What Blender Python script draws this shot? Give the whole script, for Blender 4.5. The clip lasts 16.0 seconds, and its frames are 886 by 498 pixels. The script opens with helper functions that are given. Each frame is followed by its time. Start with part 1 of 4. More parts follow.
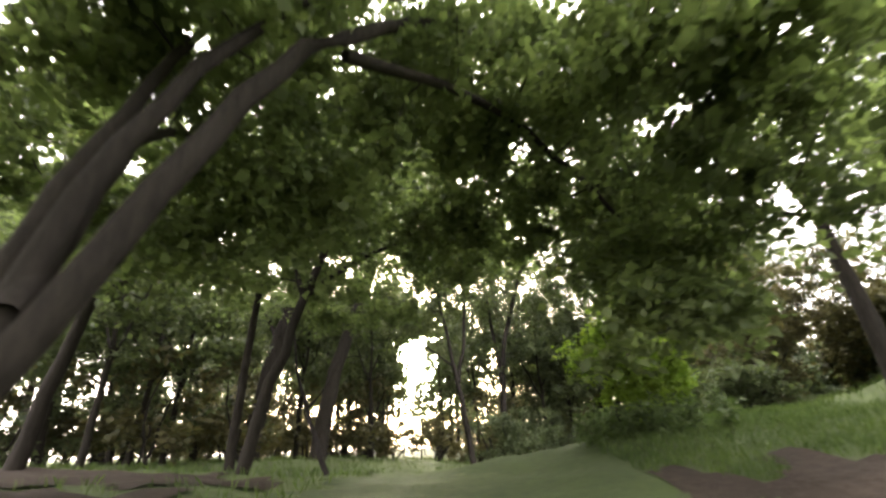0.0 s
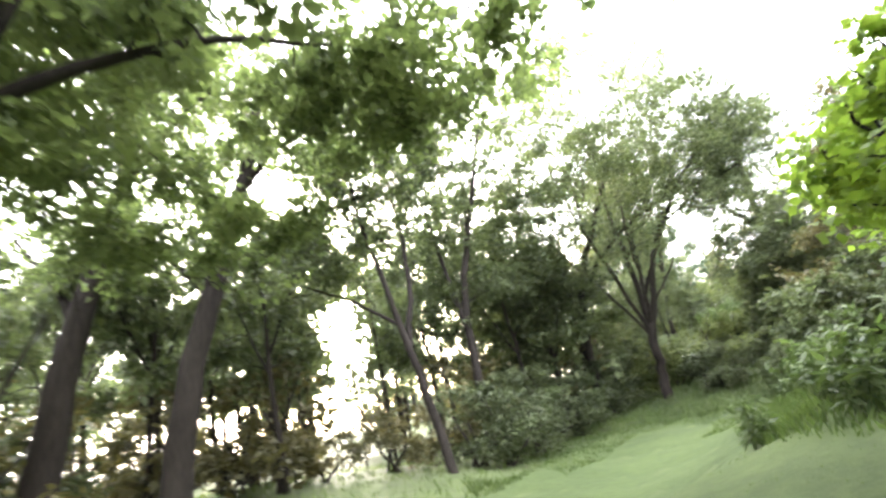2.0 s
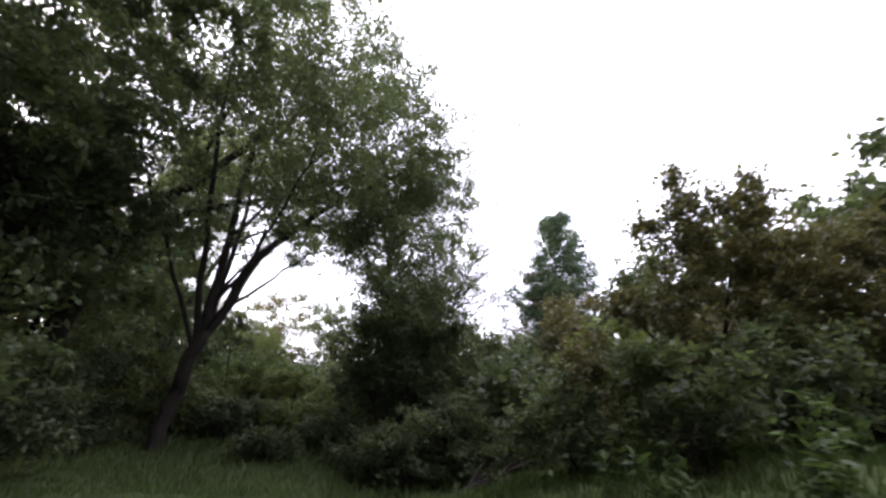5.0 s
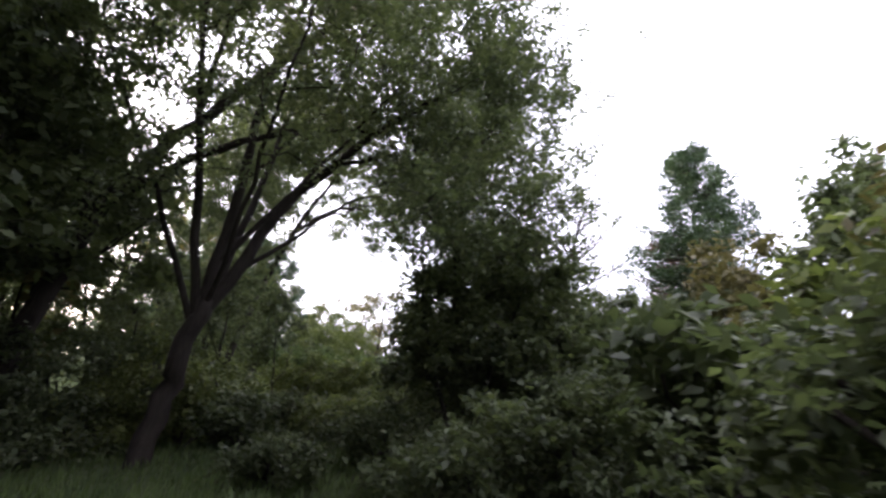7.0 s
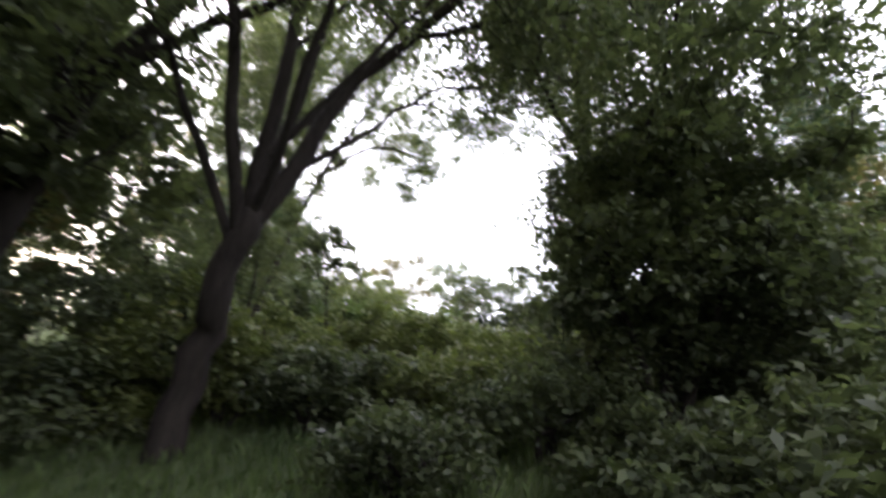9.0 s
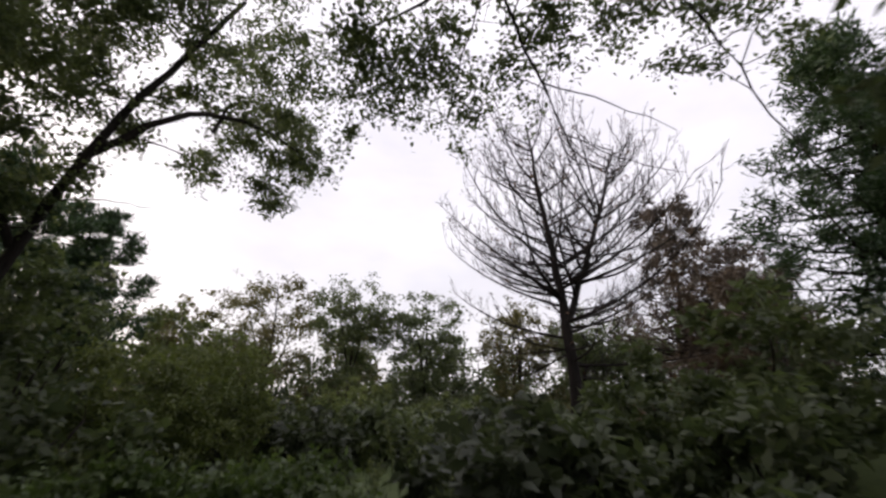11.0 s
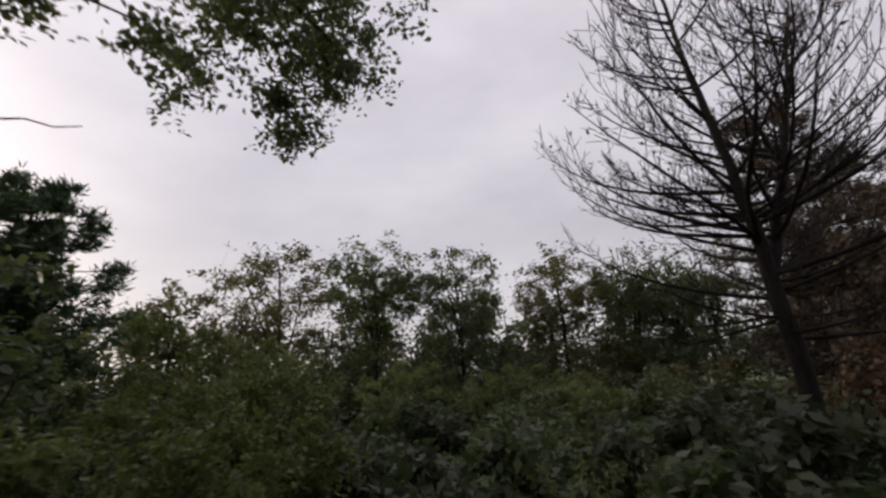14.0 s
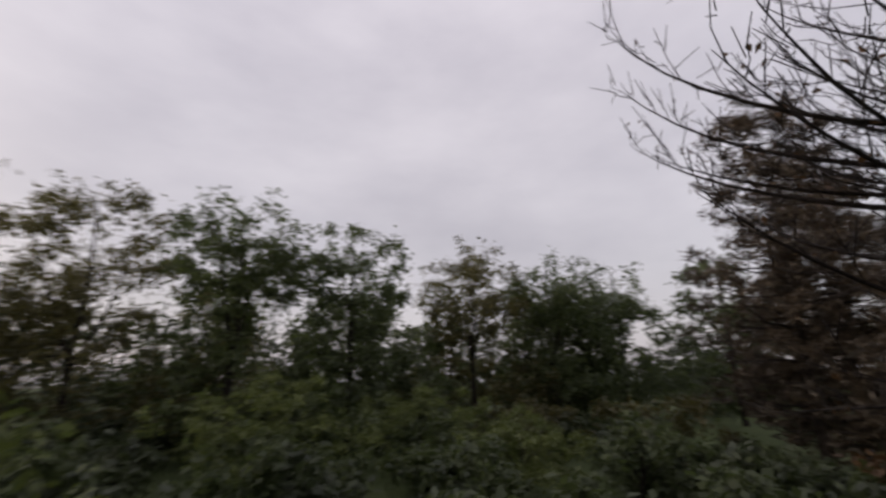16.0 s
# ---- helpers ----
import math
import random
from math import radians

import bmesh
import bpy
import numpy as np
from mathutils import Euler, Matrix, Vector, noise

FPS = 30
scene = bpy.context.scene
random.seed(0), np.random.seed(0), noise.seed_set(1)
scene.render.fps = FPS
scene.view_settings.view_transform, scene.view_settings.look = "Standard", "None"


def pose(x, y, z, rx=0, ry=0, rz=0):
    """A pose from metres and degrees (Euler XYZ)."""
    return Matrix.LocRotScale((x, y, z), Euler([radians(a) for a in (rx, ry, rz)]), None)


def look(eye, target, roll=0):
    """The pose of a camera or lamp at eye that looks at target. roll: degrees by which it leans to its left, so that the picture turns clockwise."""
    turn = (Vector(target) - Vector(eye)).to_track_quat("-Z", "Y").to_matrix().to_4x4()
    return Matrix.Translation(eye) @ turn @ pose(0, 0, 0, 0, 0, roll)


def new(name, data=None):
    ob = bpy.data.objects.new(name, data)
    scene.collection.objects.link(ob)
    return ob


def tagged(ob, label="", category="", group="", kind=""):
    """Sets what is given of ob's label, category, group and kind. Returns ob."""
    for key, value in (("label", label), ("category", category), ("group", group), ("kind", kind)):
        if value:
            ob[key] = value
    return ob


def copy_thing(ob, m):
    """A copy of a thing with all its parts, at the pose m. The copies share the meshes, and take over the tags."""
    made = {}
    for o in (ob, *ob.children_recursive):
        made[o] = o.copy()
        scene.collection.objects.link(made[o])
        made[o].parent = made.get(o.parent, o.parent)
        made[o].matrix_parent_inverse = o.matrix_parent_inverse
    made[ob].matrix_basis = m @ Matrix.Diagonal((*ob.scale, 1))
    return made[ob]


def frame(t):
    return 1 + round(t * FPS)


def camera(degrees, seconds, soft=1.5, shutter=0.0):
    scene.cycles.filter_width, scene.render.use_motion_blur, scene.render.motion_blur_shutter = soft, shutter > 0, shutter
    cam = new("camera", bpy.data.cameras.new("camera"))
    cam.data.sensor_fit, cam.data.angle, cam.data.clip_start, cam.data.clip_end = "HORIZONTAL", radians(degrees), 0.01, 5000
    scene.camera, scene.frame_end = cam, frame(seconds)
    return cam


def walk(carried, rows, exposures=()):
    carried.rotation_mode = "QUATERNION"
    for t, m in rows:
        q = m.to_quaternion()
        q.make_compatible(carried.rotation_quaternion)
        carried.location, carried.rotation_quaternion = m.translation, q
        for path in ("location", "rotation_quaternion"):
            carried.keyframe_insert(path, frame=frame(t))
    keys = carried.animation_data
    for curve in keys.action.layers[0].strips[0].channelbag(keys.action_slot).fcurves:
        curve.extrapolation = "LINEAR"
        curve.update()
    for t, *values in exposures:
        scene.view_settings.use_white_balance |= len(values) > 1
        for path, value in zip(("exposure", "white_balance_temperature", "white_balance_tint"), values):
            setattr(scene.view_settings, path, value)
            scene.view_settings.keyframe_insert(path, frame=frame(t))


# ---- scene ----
# ---- camera ----
cam = camera(86.0, 16.0, soft=2.6, shutter=0.35)
PATH = [
    (0, (0.001, 0.000, 1.301), (-0.001, 1.842, 2.081), -1.7),
    (0.5, (-0.228, 1.987, 1.322), (-0.239, 3.831, 2.097), -1.0),
    (1, (-0.080, 3.900, 1.464), (-0.081, 5.748, 2.229), -2.9),
    (1.5, (-0.047, 6.276, 1.976), (0.026, 8.139, 2.698), -10.1),
    (2, (-0.369, 8.160, 2.171), (-0.041, 10.027, 2.809), -12.5),
    (2.5, (-0.059, 9.781, 1.964), (0.745, 11.504, 2.583), -3.8),
    (3, (-0.641, 11.612, 1.516), (0.686, 12.864, 2.336), -2.3),
    (3.5, (-0.648, 13.251, 1.435), (0.860, 14.275, 2.259), 1.3),
    (4, (-0.450, 14.750, 1.150), (1.204, 15.499, 1.988), 4.5),
    (4.2, (-0.400, 15.300, 1.200), (1.309, 15.915, 2.038), 5.7),
    (6.3, (4.712, 17.352, 1.650), (6.334, 18.265, 2.382), 8.3),
    (6.5, (5.081, 17.539, 1.675), (6.655, 18.518, 2.425), 7.0),
    (7, (5.948, 18.093, 1.743), (7.465, 19.147, 2.510), 6.8),
    (7.5, (6.222, 18.845, 1.527), (7.540, 20.167, 2.242), 10.6),
    (8, (6.996, 19.833, 1.611), (8.373, 21.090, 2.334), 2.9),
    (8.5, (7.500, 20.830, 1.506), (8.897, 22.057, 2.245), 6.6),
    (8.8, (7.560, 21.340, 1.583), (8.980, 22.565, 2.279), 6.6),
    (9, (7.650, 21.740, 1.619), (9.204, 22.812, 2.276), 6.0),
    (9.2, (7.866, 22.250, 1.755), (9.574, 23.159, 2.310), 4.3),
    (11.3, (14.333, 26.289, 5.340), (16.066, 26.936, 6.101), 1.1),
    (11.5, (14.591, 26.617, 5.592), (16.304, 27.333, 6.337), 0.6),
    (12, (15.059, 27.235, 5.846), (16.662, 28.152, 6.614), -0.4),
    (12.5, (15.300, 27.897, 5.979), (16.922, 28.867, 6.632), -1.6),
    (13, (15.760, 28.853, 6.396), (17.468, 29.730, 6.954), -6.7),
    (13.5, (16.417, 29.838, 6.482), (18.201, 30.542, 7.052), -7.6),
    (14, (17.521, 30.664, 6.761), (19.345, 31.269, 7.313), -4.8),
    (14.5, (18.824, 31.337, 7.012), (20.667, 31.888, 7.558), -1.8),
    (15, (20.331, 31.984, 7.071), (22.165, 32.558, 7.624), -0.3),
    (15.5, (22.000, 33.200, 7.350), (23.819, 33.827, 7.895), 5.1),
    (15.8, (23.100, 33.700, 7.580), (24.981, 34.114, 8.118), 1.8),
    (16, (23.900, 34.100, 7.750), (25.824, 34.204, 8.285), -0.8),
]
walk(cam, [(t, look(eye, target, roll)) for t, eye, target, roll in PATH],
     exposures=[(0.0, 3.25, 7050, 8), (0.6, 4.15, 6900, 8), (1.5, 4.35, 6500, 8), (2.8, 3.9, 6200, 11), (3.5, 2.95, 6100, 13), (4.2, 2.0, 6100, 15), (6.3, 2.0, 6050, 19),
                (7.5, 2.3, 6100, 18), (8.5, 2.65, 6200, 16), (9.2, 2.6, 6200, 15), (11.3, 0.22, 6550, 14), (12.5, -0.04, 6550, 15), (16.0, -0.2, 6550, 15)])

# ---- light: thin bright cloud, low hazy sun ahead of the start ----
SUN_WAY = Vector((-0.052, 0.985, 0.165)).normalized()
world = bpy.data.worlds.new("sky")
scene.world = world
world.use_nodes = True
wn, wl = world.node_tree.nodes, world.node_tree.links
wn.clear()
sky = wn.new("ShaderNodeTexSky")
sky.sky_type = "NISHITA"
sky.sun_disc = False
sky.sun_elevation = math.asin(SUN_WAY.z)
sky.sun_rotation = math.atan2(SUN_WAY.x, SUN_WAY.y)
sky.dust_density = 4.0
way = wn.new("ShaderNodeTexCoord")
cloud = wn.new("ShaderNodeTexNoise")
cloud.inputs["Scale"].default_value = 2.2
cloud.inputs["Detail"].default_value = 6.0
cloud.inputs["Roughness"].default_value = 0.55
squash = wn.new("ShaderNodeVectorMath")
squash.operation = "MULTIPLY"
squash.inputs[1].default_value = (1.0, 1.0, 2.4)
wl.new(way.outputs["Generated"], squash.inputs[0])
wl.new(squash.outputs[0], cloud.inputs["Vector"])
tone = wn.new("ShaderNodeValToRGB")
tone.color_ramp.elements[0].position = 0.3
tone.color_ramp.elements[0].color = (0.56, 0.535, 0.575, 1)
tone.color_ramp.elements[1].position = 0.72
tone.color_ramp.elements[1].color = (0.76, 0.73, 0.76, 1)
wl.new(cloud.outputs["Fac"], tone.inputs["Fac"])
dot = wn.new("ShaderNodeVectorMath")
dot.operation = "DOT_PRODUCT"
dot.inputs[1].default_value = SUN_WAY
wl.new(way.outputs["Generated"], dot.inputs[0])


def world_math(op, a, b):
    m = wn.new("ShaderNodeMath")
    m.operation = op
    for slot, v in zip(m.inputs, (a, b)):
        if isinstance(v, (int, float)):
            slot.default_value = v
        else:
            wl.new(v, slot)
    return m.outputs[0]


near_sun = world_math("MAXIMUM", dot.outputs["Value"], 0.0)
halo = world_math("MULTIPLY", world_math("POWER", near_sun, 6.0), 0.7)
core = world_math("MULTIPLY", world_math("POWER", near_sun, 500.0), 30.0)
glow = world_math("ADD", halo, core)
warm = wn.new("ShaderNodeVectorMath")
warm.operation = "SCALE"
warm.inputs[0].default_value = (1.0, 0.93, 0.84)
wl.new(glow, warm.inputs["Scale"])
veil = wn.new("ShaderNodeVectorMath")
split = wn.new("ShaderNodeSeparateXYZ")
wl.new(way.outputs["Generated"], split.inputs[0])
height = world_math("MAXIMUM", split.outputs["Z"], 0.0)
overhead = world_math("MULTIPLY_ADD", world_math("MULTIPLY", height, height), 0.72)
overhead.node.inputs[2].default_value = 0.9
cloud_light = wn.new("ShaderNodeVectorMath")
cloud_light.operation = "SCALE"
wl.new(tone.outputs["Color"], cloud_light.inputs[0])
wl.new(overhead, cloud_light.inputs["Scale"])
wl.new(cloud_light.outputs[0], veil.inputs[0])
wl.new(warm.outputs[0], veil.inputs[1])
bg_cloud = wn.new("ShaderNodeBackground")
wl.new(veil.outputs[0], bg_cloud.inputs["Color"])
bg_cloud.inputs["Strength"].default_value = 0.95
bg_sky = wn.new("ShaderNodeBackground")
wl.new(sky.outputs["Color"], bg_sky.inputs["Color"])
bg_sky.inputs["Strength"].default_value = 0.05
both = wn.new("ShaderNodeAddShader")
wl.new(bg_cloud.outputs[0], both.inputs[0])
wl.new(bg_sky.outputs[0], both.inputs[1])
out = wn.new("ShaderNodeOutputWorld")
wl.new(both.outputs[0], out.inputs["Surface"])

sun_data = bpy.data.lights.new("sun", "SUN")
sun_data.energy = 1.5
sun_data.angle = radians(8)
sun_data.color = (1.0, 0.9, 0.76)
sun = new("sun", sun_data)
sun.matrix_world = look(SUN_WAY * 60, (0, 0, 0))


# ---- materials ----
def material(name):
    m = bpy.data.materials.new(name)
    m.use_nodes = True
    m.node_tree.nodes.clear()
    return m, m.node_tree.nodes, m.node_tree.links


def leaf_material(name, dark, light, glow_tint, clear=0.45):
    """Thin leaves: reflect a little, let light through, and differ from leaf to leaf and from clump to clump."""
    m, n, l = material(name)
    geo = n.new("ShaderNodeNewGeometry")
    tc = n.new("ShaderNodeTexCoord")
    clump = n.new("ShaderNodeTexNoise")
    clump.inputs["Scale"].default_value = 0.7
    clump.inputs["Detail"].default_value = 3.0
    l.new(tc.outputs["Object"], clump.inputs["Vector"])
    add = n.new("ShaderNodeMath")
    add.operation = "MULTIPLY_ADD"
    add.inputs[1].default_value = 0.55
    l.new(geo.outputs["Random Per Island"], add.inputs[0])
    shift = n.new("ShaderNodeMath")
    shift.operation = "MULTIPLY_ADD"
    shift.inputs[1].default_value = 1.3
    shift.inputs[2].default_value = -0.42
    l.new(clump.outputs["Fac"], shift.inputs[0])
    l.new(shift.outputs[0], add.inputs[2])
    ramp = n.new("ShaderNodeValToRGB")
    ramp.color_ramp.elements[0].position = 0.1
    ramp.color_ramp.elements[0].color = (*dark, 1)
    ramp.color_ramp.elements[1].position = 0.85
    ramp.color_ramp.elements[1].color = (*light, 1)
    l.new(add.outputs[0], ramp.inputs["Fac"])
    face = n.new("ShaderNodeBsdfPrincipled")
    face.inputs["Roughness"].default_value = 0.5
    face.inputs["Specular IOR Level"].default_value = 0.3
    l.new(ramp.outputs["Color"], face.inputs["Base Color"])
    thru = n.new("ShaderNodeBsdfTranslucent")
    tint = n.new("ShaderNodeMix")
    tint.data_type = "RGBA"
    tint.blend_type = "MULTIPLY"
    tint.inputs["Factor"].default_value = 1.0
    tint.inputs["B"].default_value = (*glow_tint, 1)
    l.new(ramp.outputs["Color"], tint.inputs["A"])
    l.new(tint.outputs["Result"], thru.inputs["Color"])
    mix = n.new("ShaderNodeMixShader")
    mix.inputs["Fac"].default_value = clear
    l.new(face.outputs[0], mix.inputs[1])
    l.new(thru.outputs[0], mix.inputs[2])
    o = n.new("ShaderNodeOutputMaterial")
    l.new(mix.outputs[0], o.inputs["Surface"])
    return m


def rough_material(name, dark, light, scale, stretch=(1, 1, 1), bump=0.4, rough=0.9):
    m, n, l = material(name)
    tc = n.new("ShaderNodeTexCoord")
    mp = n.new("ShaderNodeMapping")
    mp.inputs["Scale"].default_value = stretch
    l.new(tc.outputs["Object"], mp.inputs["Vector"])
    fine = n.new("ShaderNodeTexNoise")
    fine.inputs["Scale"].default_value = scale
    fine.inputs["Detail"].default_value = 8.0
    fine.inputs["Roughness"].default_value = 0.65
    l.new(mp.outputs[0], fine.inputs["Vector"])
    broad = n.new("ShaderNodeTexNoise")
    broad.inputs["Scale"].default_value = scale * 0.11
    broad.inputs["Detail"].default_value = 3.0
    l.new(mp.outputs[0], broad.inputs["Vector"])
    half = n.new("ShaderNodeMix")
    half.data_type = "FLOAT"
    half.inputs["Factor"].default_value = 0.45
    l.new(fine.outputs["Fac"], half.inputs["A"])
    l.new(broad.outputs["Fac"], half.inputs["B"])
    ramp = n.new("ShaderNodeValToRGB")
    ramp.color_ramp.elements[0].position = 0.33
    ramp.color_ramp.elements[0].color = (*dark, 1)
    ramp.color_ramp.elements[1].position = 0.66
    ramp.color_ramp.elements[1].color = (*light, 1)
    l.new(half.outputs["Result"], ramp.inputs["Fac"])
    b = n.new("ShaderNodeBump")
    b.inputs["Strength"].default_value = bump
    b.inputs["Distance"].default_value = 0.03
    l.new(fine.outputs["Fac"], b.inputs["Height"])
    face = n.new("ShaderNodeBsdfPrincipled")
    face.inputs["Roughness"].default_value = rough
    face.inputs["Specular IOR Level"].default_value = 0.12
    l.new(ramp.outputs["Color"], face.inputs["Base Color"])
    l.new(b.outputs[0], face.inputs["Normal"])
    o = n.new("ShaderNodeOutputMaterial")
    l.new(face.outputs[0], o.inputs["Surface"])
    return m


LEAF_MAPLE = leaf_material("maple_leaf", (0.078, 0.1, 0.048), (0.165, 0.2, 0.086), (1.15, 1.25, 0.78), 0.6)
LEAF_BRIGHT = leaf_material("bright_leaf", (0.14, 0.205, 0.045), (0.28, 0.36, 0.085), (1.15, 1.3, 0.6), 0.58)
LEAF_OAK = leaf_material("locust_leaf", (0.05, 0.064, 0.036), (0.106, 0.126, 0.06), (1.12, 1.2, 0.75), 0.5)
LEAF_DULL = leaf_material("dull_leaf", (0.05, 0.064, 0.036), (0.108, 0.13, 0.062), (1.05, 1.15, 0.7), 0.42)
LEAF_DEEP = leaf_material("deep_leaf", (0.038, 0.047, 0.03), (0.08, 0.095, 0.05), (1.0, 1.1, 0.7), 0.35)
LEAF_OLIVE = leaf_material("olive_leaf", (0.085, 0.105, 0.042), (0.18, 0.205, 0.072), (1.05, 1.15, 0.65), 0.4)
LITTER = rough_material("leaf_litter", (0.018, 0.013, 0.01), (0.06, 0.045, 0.034), 9.0, (1, 1, 1), 0.8)
LEAF_RUST = leaf_material("rusty_leaf", (0.05, 0.035, 0.022), (0.12, 0.07, 0.035), (1.1, 0.9, 0.6), 0.35)
LEAF_MIXED = leaf_material("turning_leaf", (0.058, 0.06, 0.032), (0.125, 0.112, 0.052), (1.1, 1.1, 0.65), 0.45)
NEEDLE = leaf_material("pine_needle", (0.025, 0.045, 0.025), (0.055, 0.085, 0.035), (0.9, 1.1, 0.6), 0.25)
NEEDLE_DEAD = leaf_material("dead_needle", (0.036, 0.031, 0.024), (0.085, 0.064, 0.044), (1.0, 0.8, 0.6), 0.25)
GRASS = leaf_material("grass_blade", (0.052, 0.082, 0.029), (0.112, 0.152, 0.05), (1.1, 1.2, 0.7), 0.55)
WEED = leaf_material("weed_leaf", (0.055, 0.082, 0.034), (0.125, 0.165, 0.062), (1.1, 1.25, 0.65), 0.4)
BARK = rough_material("bark", (0.012, 0.01, 0.009), (0.036, 0.03, 0.025), 14, (1, 1, 0.22), 0.8)
BARK_DEAD = rough_material("dead_bark", (0.012, 0.01, 0.009), (0.036, 0.03, 0.028), 16, (1, 1, 0.25), 0.6)
SOIL = rough_material("meadow_soil", (0.042, 0.055, 0.026), (0.088, 0.112, 0.044), 3.0, (1, 1, 1), 0.7)
TURF = rough_material("mown_turf", (0.036, 0.052, 0.021), (0.07, 0.094, 0.034), 5.0, (1, 1, 1), 0.5)

# ---- ground ----
HEIGHTS = [(0, -8, .4), (0, 0, .45), (0, 7, .6), (-4, 10, .8), (-8, 20, 1.1), (1, 20, 1.0), (7.5, 24.5, .5), (2.5, 17, .15), (4.2, 18.4, .1),
           (5.6, 20.6, .15), (7.0, 22.4, .3), (4.5, 10, 1.5), (7.5, 13, 2.0), (10.5, 15, 2.2), (13, 9, 4.0), (20, 8, 5.6), (9, 20.5, .7),
           (12.8, 25.2, 1.3), (19.7, 29.5, 3.6), (30.7, 27.5, 4.2), (43.7, 41.5, 4.4), (23.7, 41.5, 4.0), (9, 34, 1.4), (0, 42, 1.0), (-30, 30, 1.0),
           (28, 17, 5.0), (-20, 2, .6), (60, 20, 5.0), (60, 60, 4.6),
           (10.9, 27.5, .55), (8.2, 23.6, .1), (7.6, 26.4, .3), (9.4, 22.0, .35), (14.6, 28.6, 2.2), (15.0, 24.0, 1.9), (9.0, 15.2, 2.1), (-6.6, 8.2, 1.25)]
HEIGHTS = np.array(HEIGHTS)


def ground_height(x, y):
    x, y = np.asarray(x, float), np.asarray(y, float)
    d2 = (x[..., None] - HEIGHTS[:, 0]) ** 2 + (y[..., None] - HEIGHTS[:, 1]) ** 2
    w = np.exp(-d2 / 12.0) + 2.0 / (d2 + 40.0) ** 2
    z = (w * HEIGHTS[:, 2]).sum(-1) / w.sum(-1)
    return z + 0.05 * np.sin(1.7 * x + 0.6 * y) * np.sin(1.3 * y - 0.5 * x) + 0.03 * np.sin(4.1 * x) * np.sin(3.7 * y)


def gz(x, y):
    return float(ground_height(x, y))


def mesh_from(name, verts, faces, mat, smooth=False):
    me = bpy.data.meshes.new(name)
    me.from_pydata([tuple(v) for v in verts], [], [tuple(f) for f in faces])
    me.materials.append(mat)
    if smooth:
        me.polygons.foreach_set("use_smooth", [True] * len(me.polygons))
    me.update()
    return me


def part(name, me, parent, label=""):
    ob = new(name, me)
    ob.parent = parent
    return tagged(ob, label) if label else ob


def grid_mesh(name, xs, ys, mat, lift=0.0, keep=None):
    gx, gy = np.meshgrid(xs, ys)
    z = ground_height(gx, gy) + lift
    w = len(xs)
    verts = np.stack([gx, gy, z], -1).reshape(-1, 3)
    faces = []
    for j in range(len(ys) - 1):
        for i in range(w - 1):
            if keep is None or keep((xs[i] + xs[i + 1]) / 2, (ys[j] + ys[j + 1]) / 2):
                a = j * w + i
                faces.append((a, a + 1, a + 1 + w, a + w))
    return mesh_from(name, verts, faces, mat, True)


def spread(lo, hi, fine, far):
    """Even steps from lo to hi, then growing steps out to far on both sides."""
    mid = list(np.arange(lo, hi + fine / 2, fine))
    step, a, b = fine * 1.5, [], []
    x = hi
    while x < far:
        x += step
        b.append(x)
        step *= 1.35
    step, x = fine * 1.5, lo
    while x > -far:
        x -= step
        a.append(x)
        step *= 1.35
    return a[::-1] + mid + b


ground = tagged(new("ground", grid_mesh("ground", spread(-14, 46, 0.6, 1800), spread(-6, 50, 0.6, 1800), SOIL)),
                "uneven green meadow and woodland floor rising to a bank", "ground", kind="structure")

TRAIL = [(0.3, -6), (0.2, 2), (0.3, 9), (0.9, 13.5), (3.0, 17.0), (5.4, 19.4), (7.0, 21.4)]


def trail_off(x, y):
    """How far a place lies from the middle of the mown trail."""
    best = 1e9
    for (ax, ay), (bx, by) in zip(TRAIL, TRAIL[1:]):
        u = max(0, min(1, ((x - ax) * (bx - ax) + (y - ay) * (by - ay)) / ((bx - ax) ** 2 + (by - ay) ** 2)))
        best = min(best, math.hypot(x - ax - u * (bx - ax), y - ay - u * (by - ay)))
    return best


trail = tagged(new("path", grid_mesh("path", np.arange(-4, 12, 0.3), np.arange(-6, 26, 0.3), TURF, 0.02,
                                     lambda x, y: trail_off(x, y) < 2.6 + 0.3 * math.sin(3 * x + 2 * y))),
               "mown grass trail along the edge of the wood", "path", kind="structure")


def bare(x, y):
    """Whether a place lies on the bare soil beside the trail."""
    rag = .3 * math.sin(5 * x) + .2 * math.sin(3 * y)
    return (math.hypot((x - 3.1) * .7, (y - 4.4) * .7 - rag) < 1.3 or math.hypot((x + 3.4) * .7, y - 4.6 - rag) < 1.6
            or math.hypot((x + 7.0) * .4, (y - 8.4) * .75 - rag) < 1.7)


soil = tagged(new("soil", grid_mesh("soil", np.arange(-12, 6, 0.25), np.arange(1, 12, 0.25), LITTER, 0.03, bare)),
              "bare brown soil with leaf litter beside the trail", "soil", kind="structure")

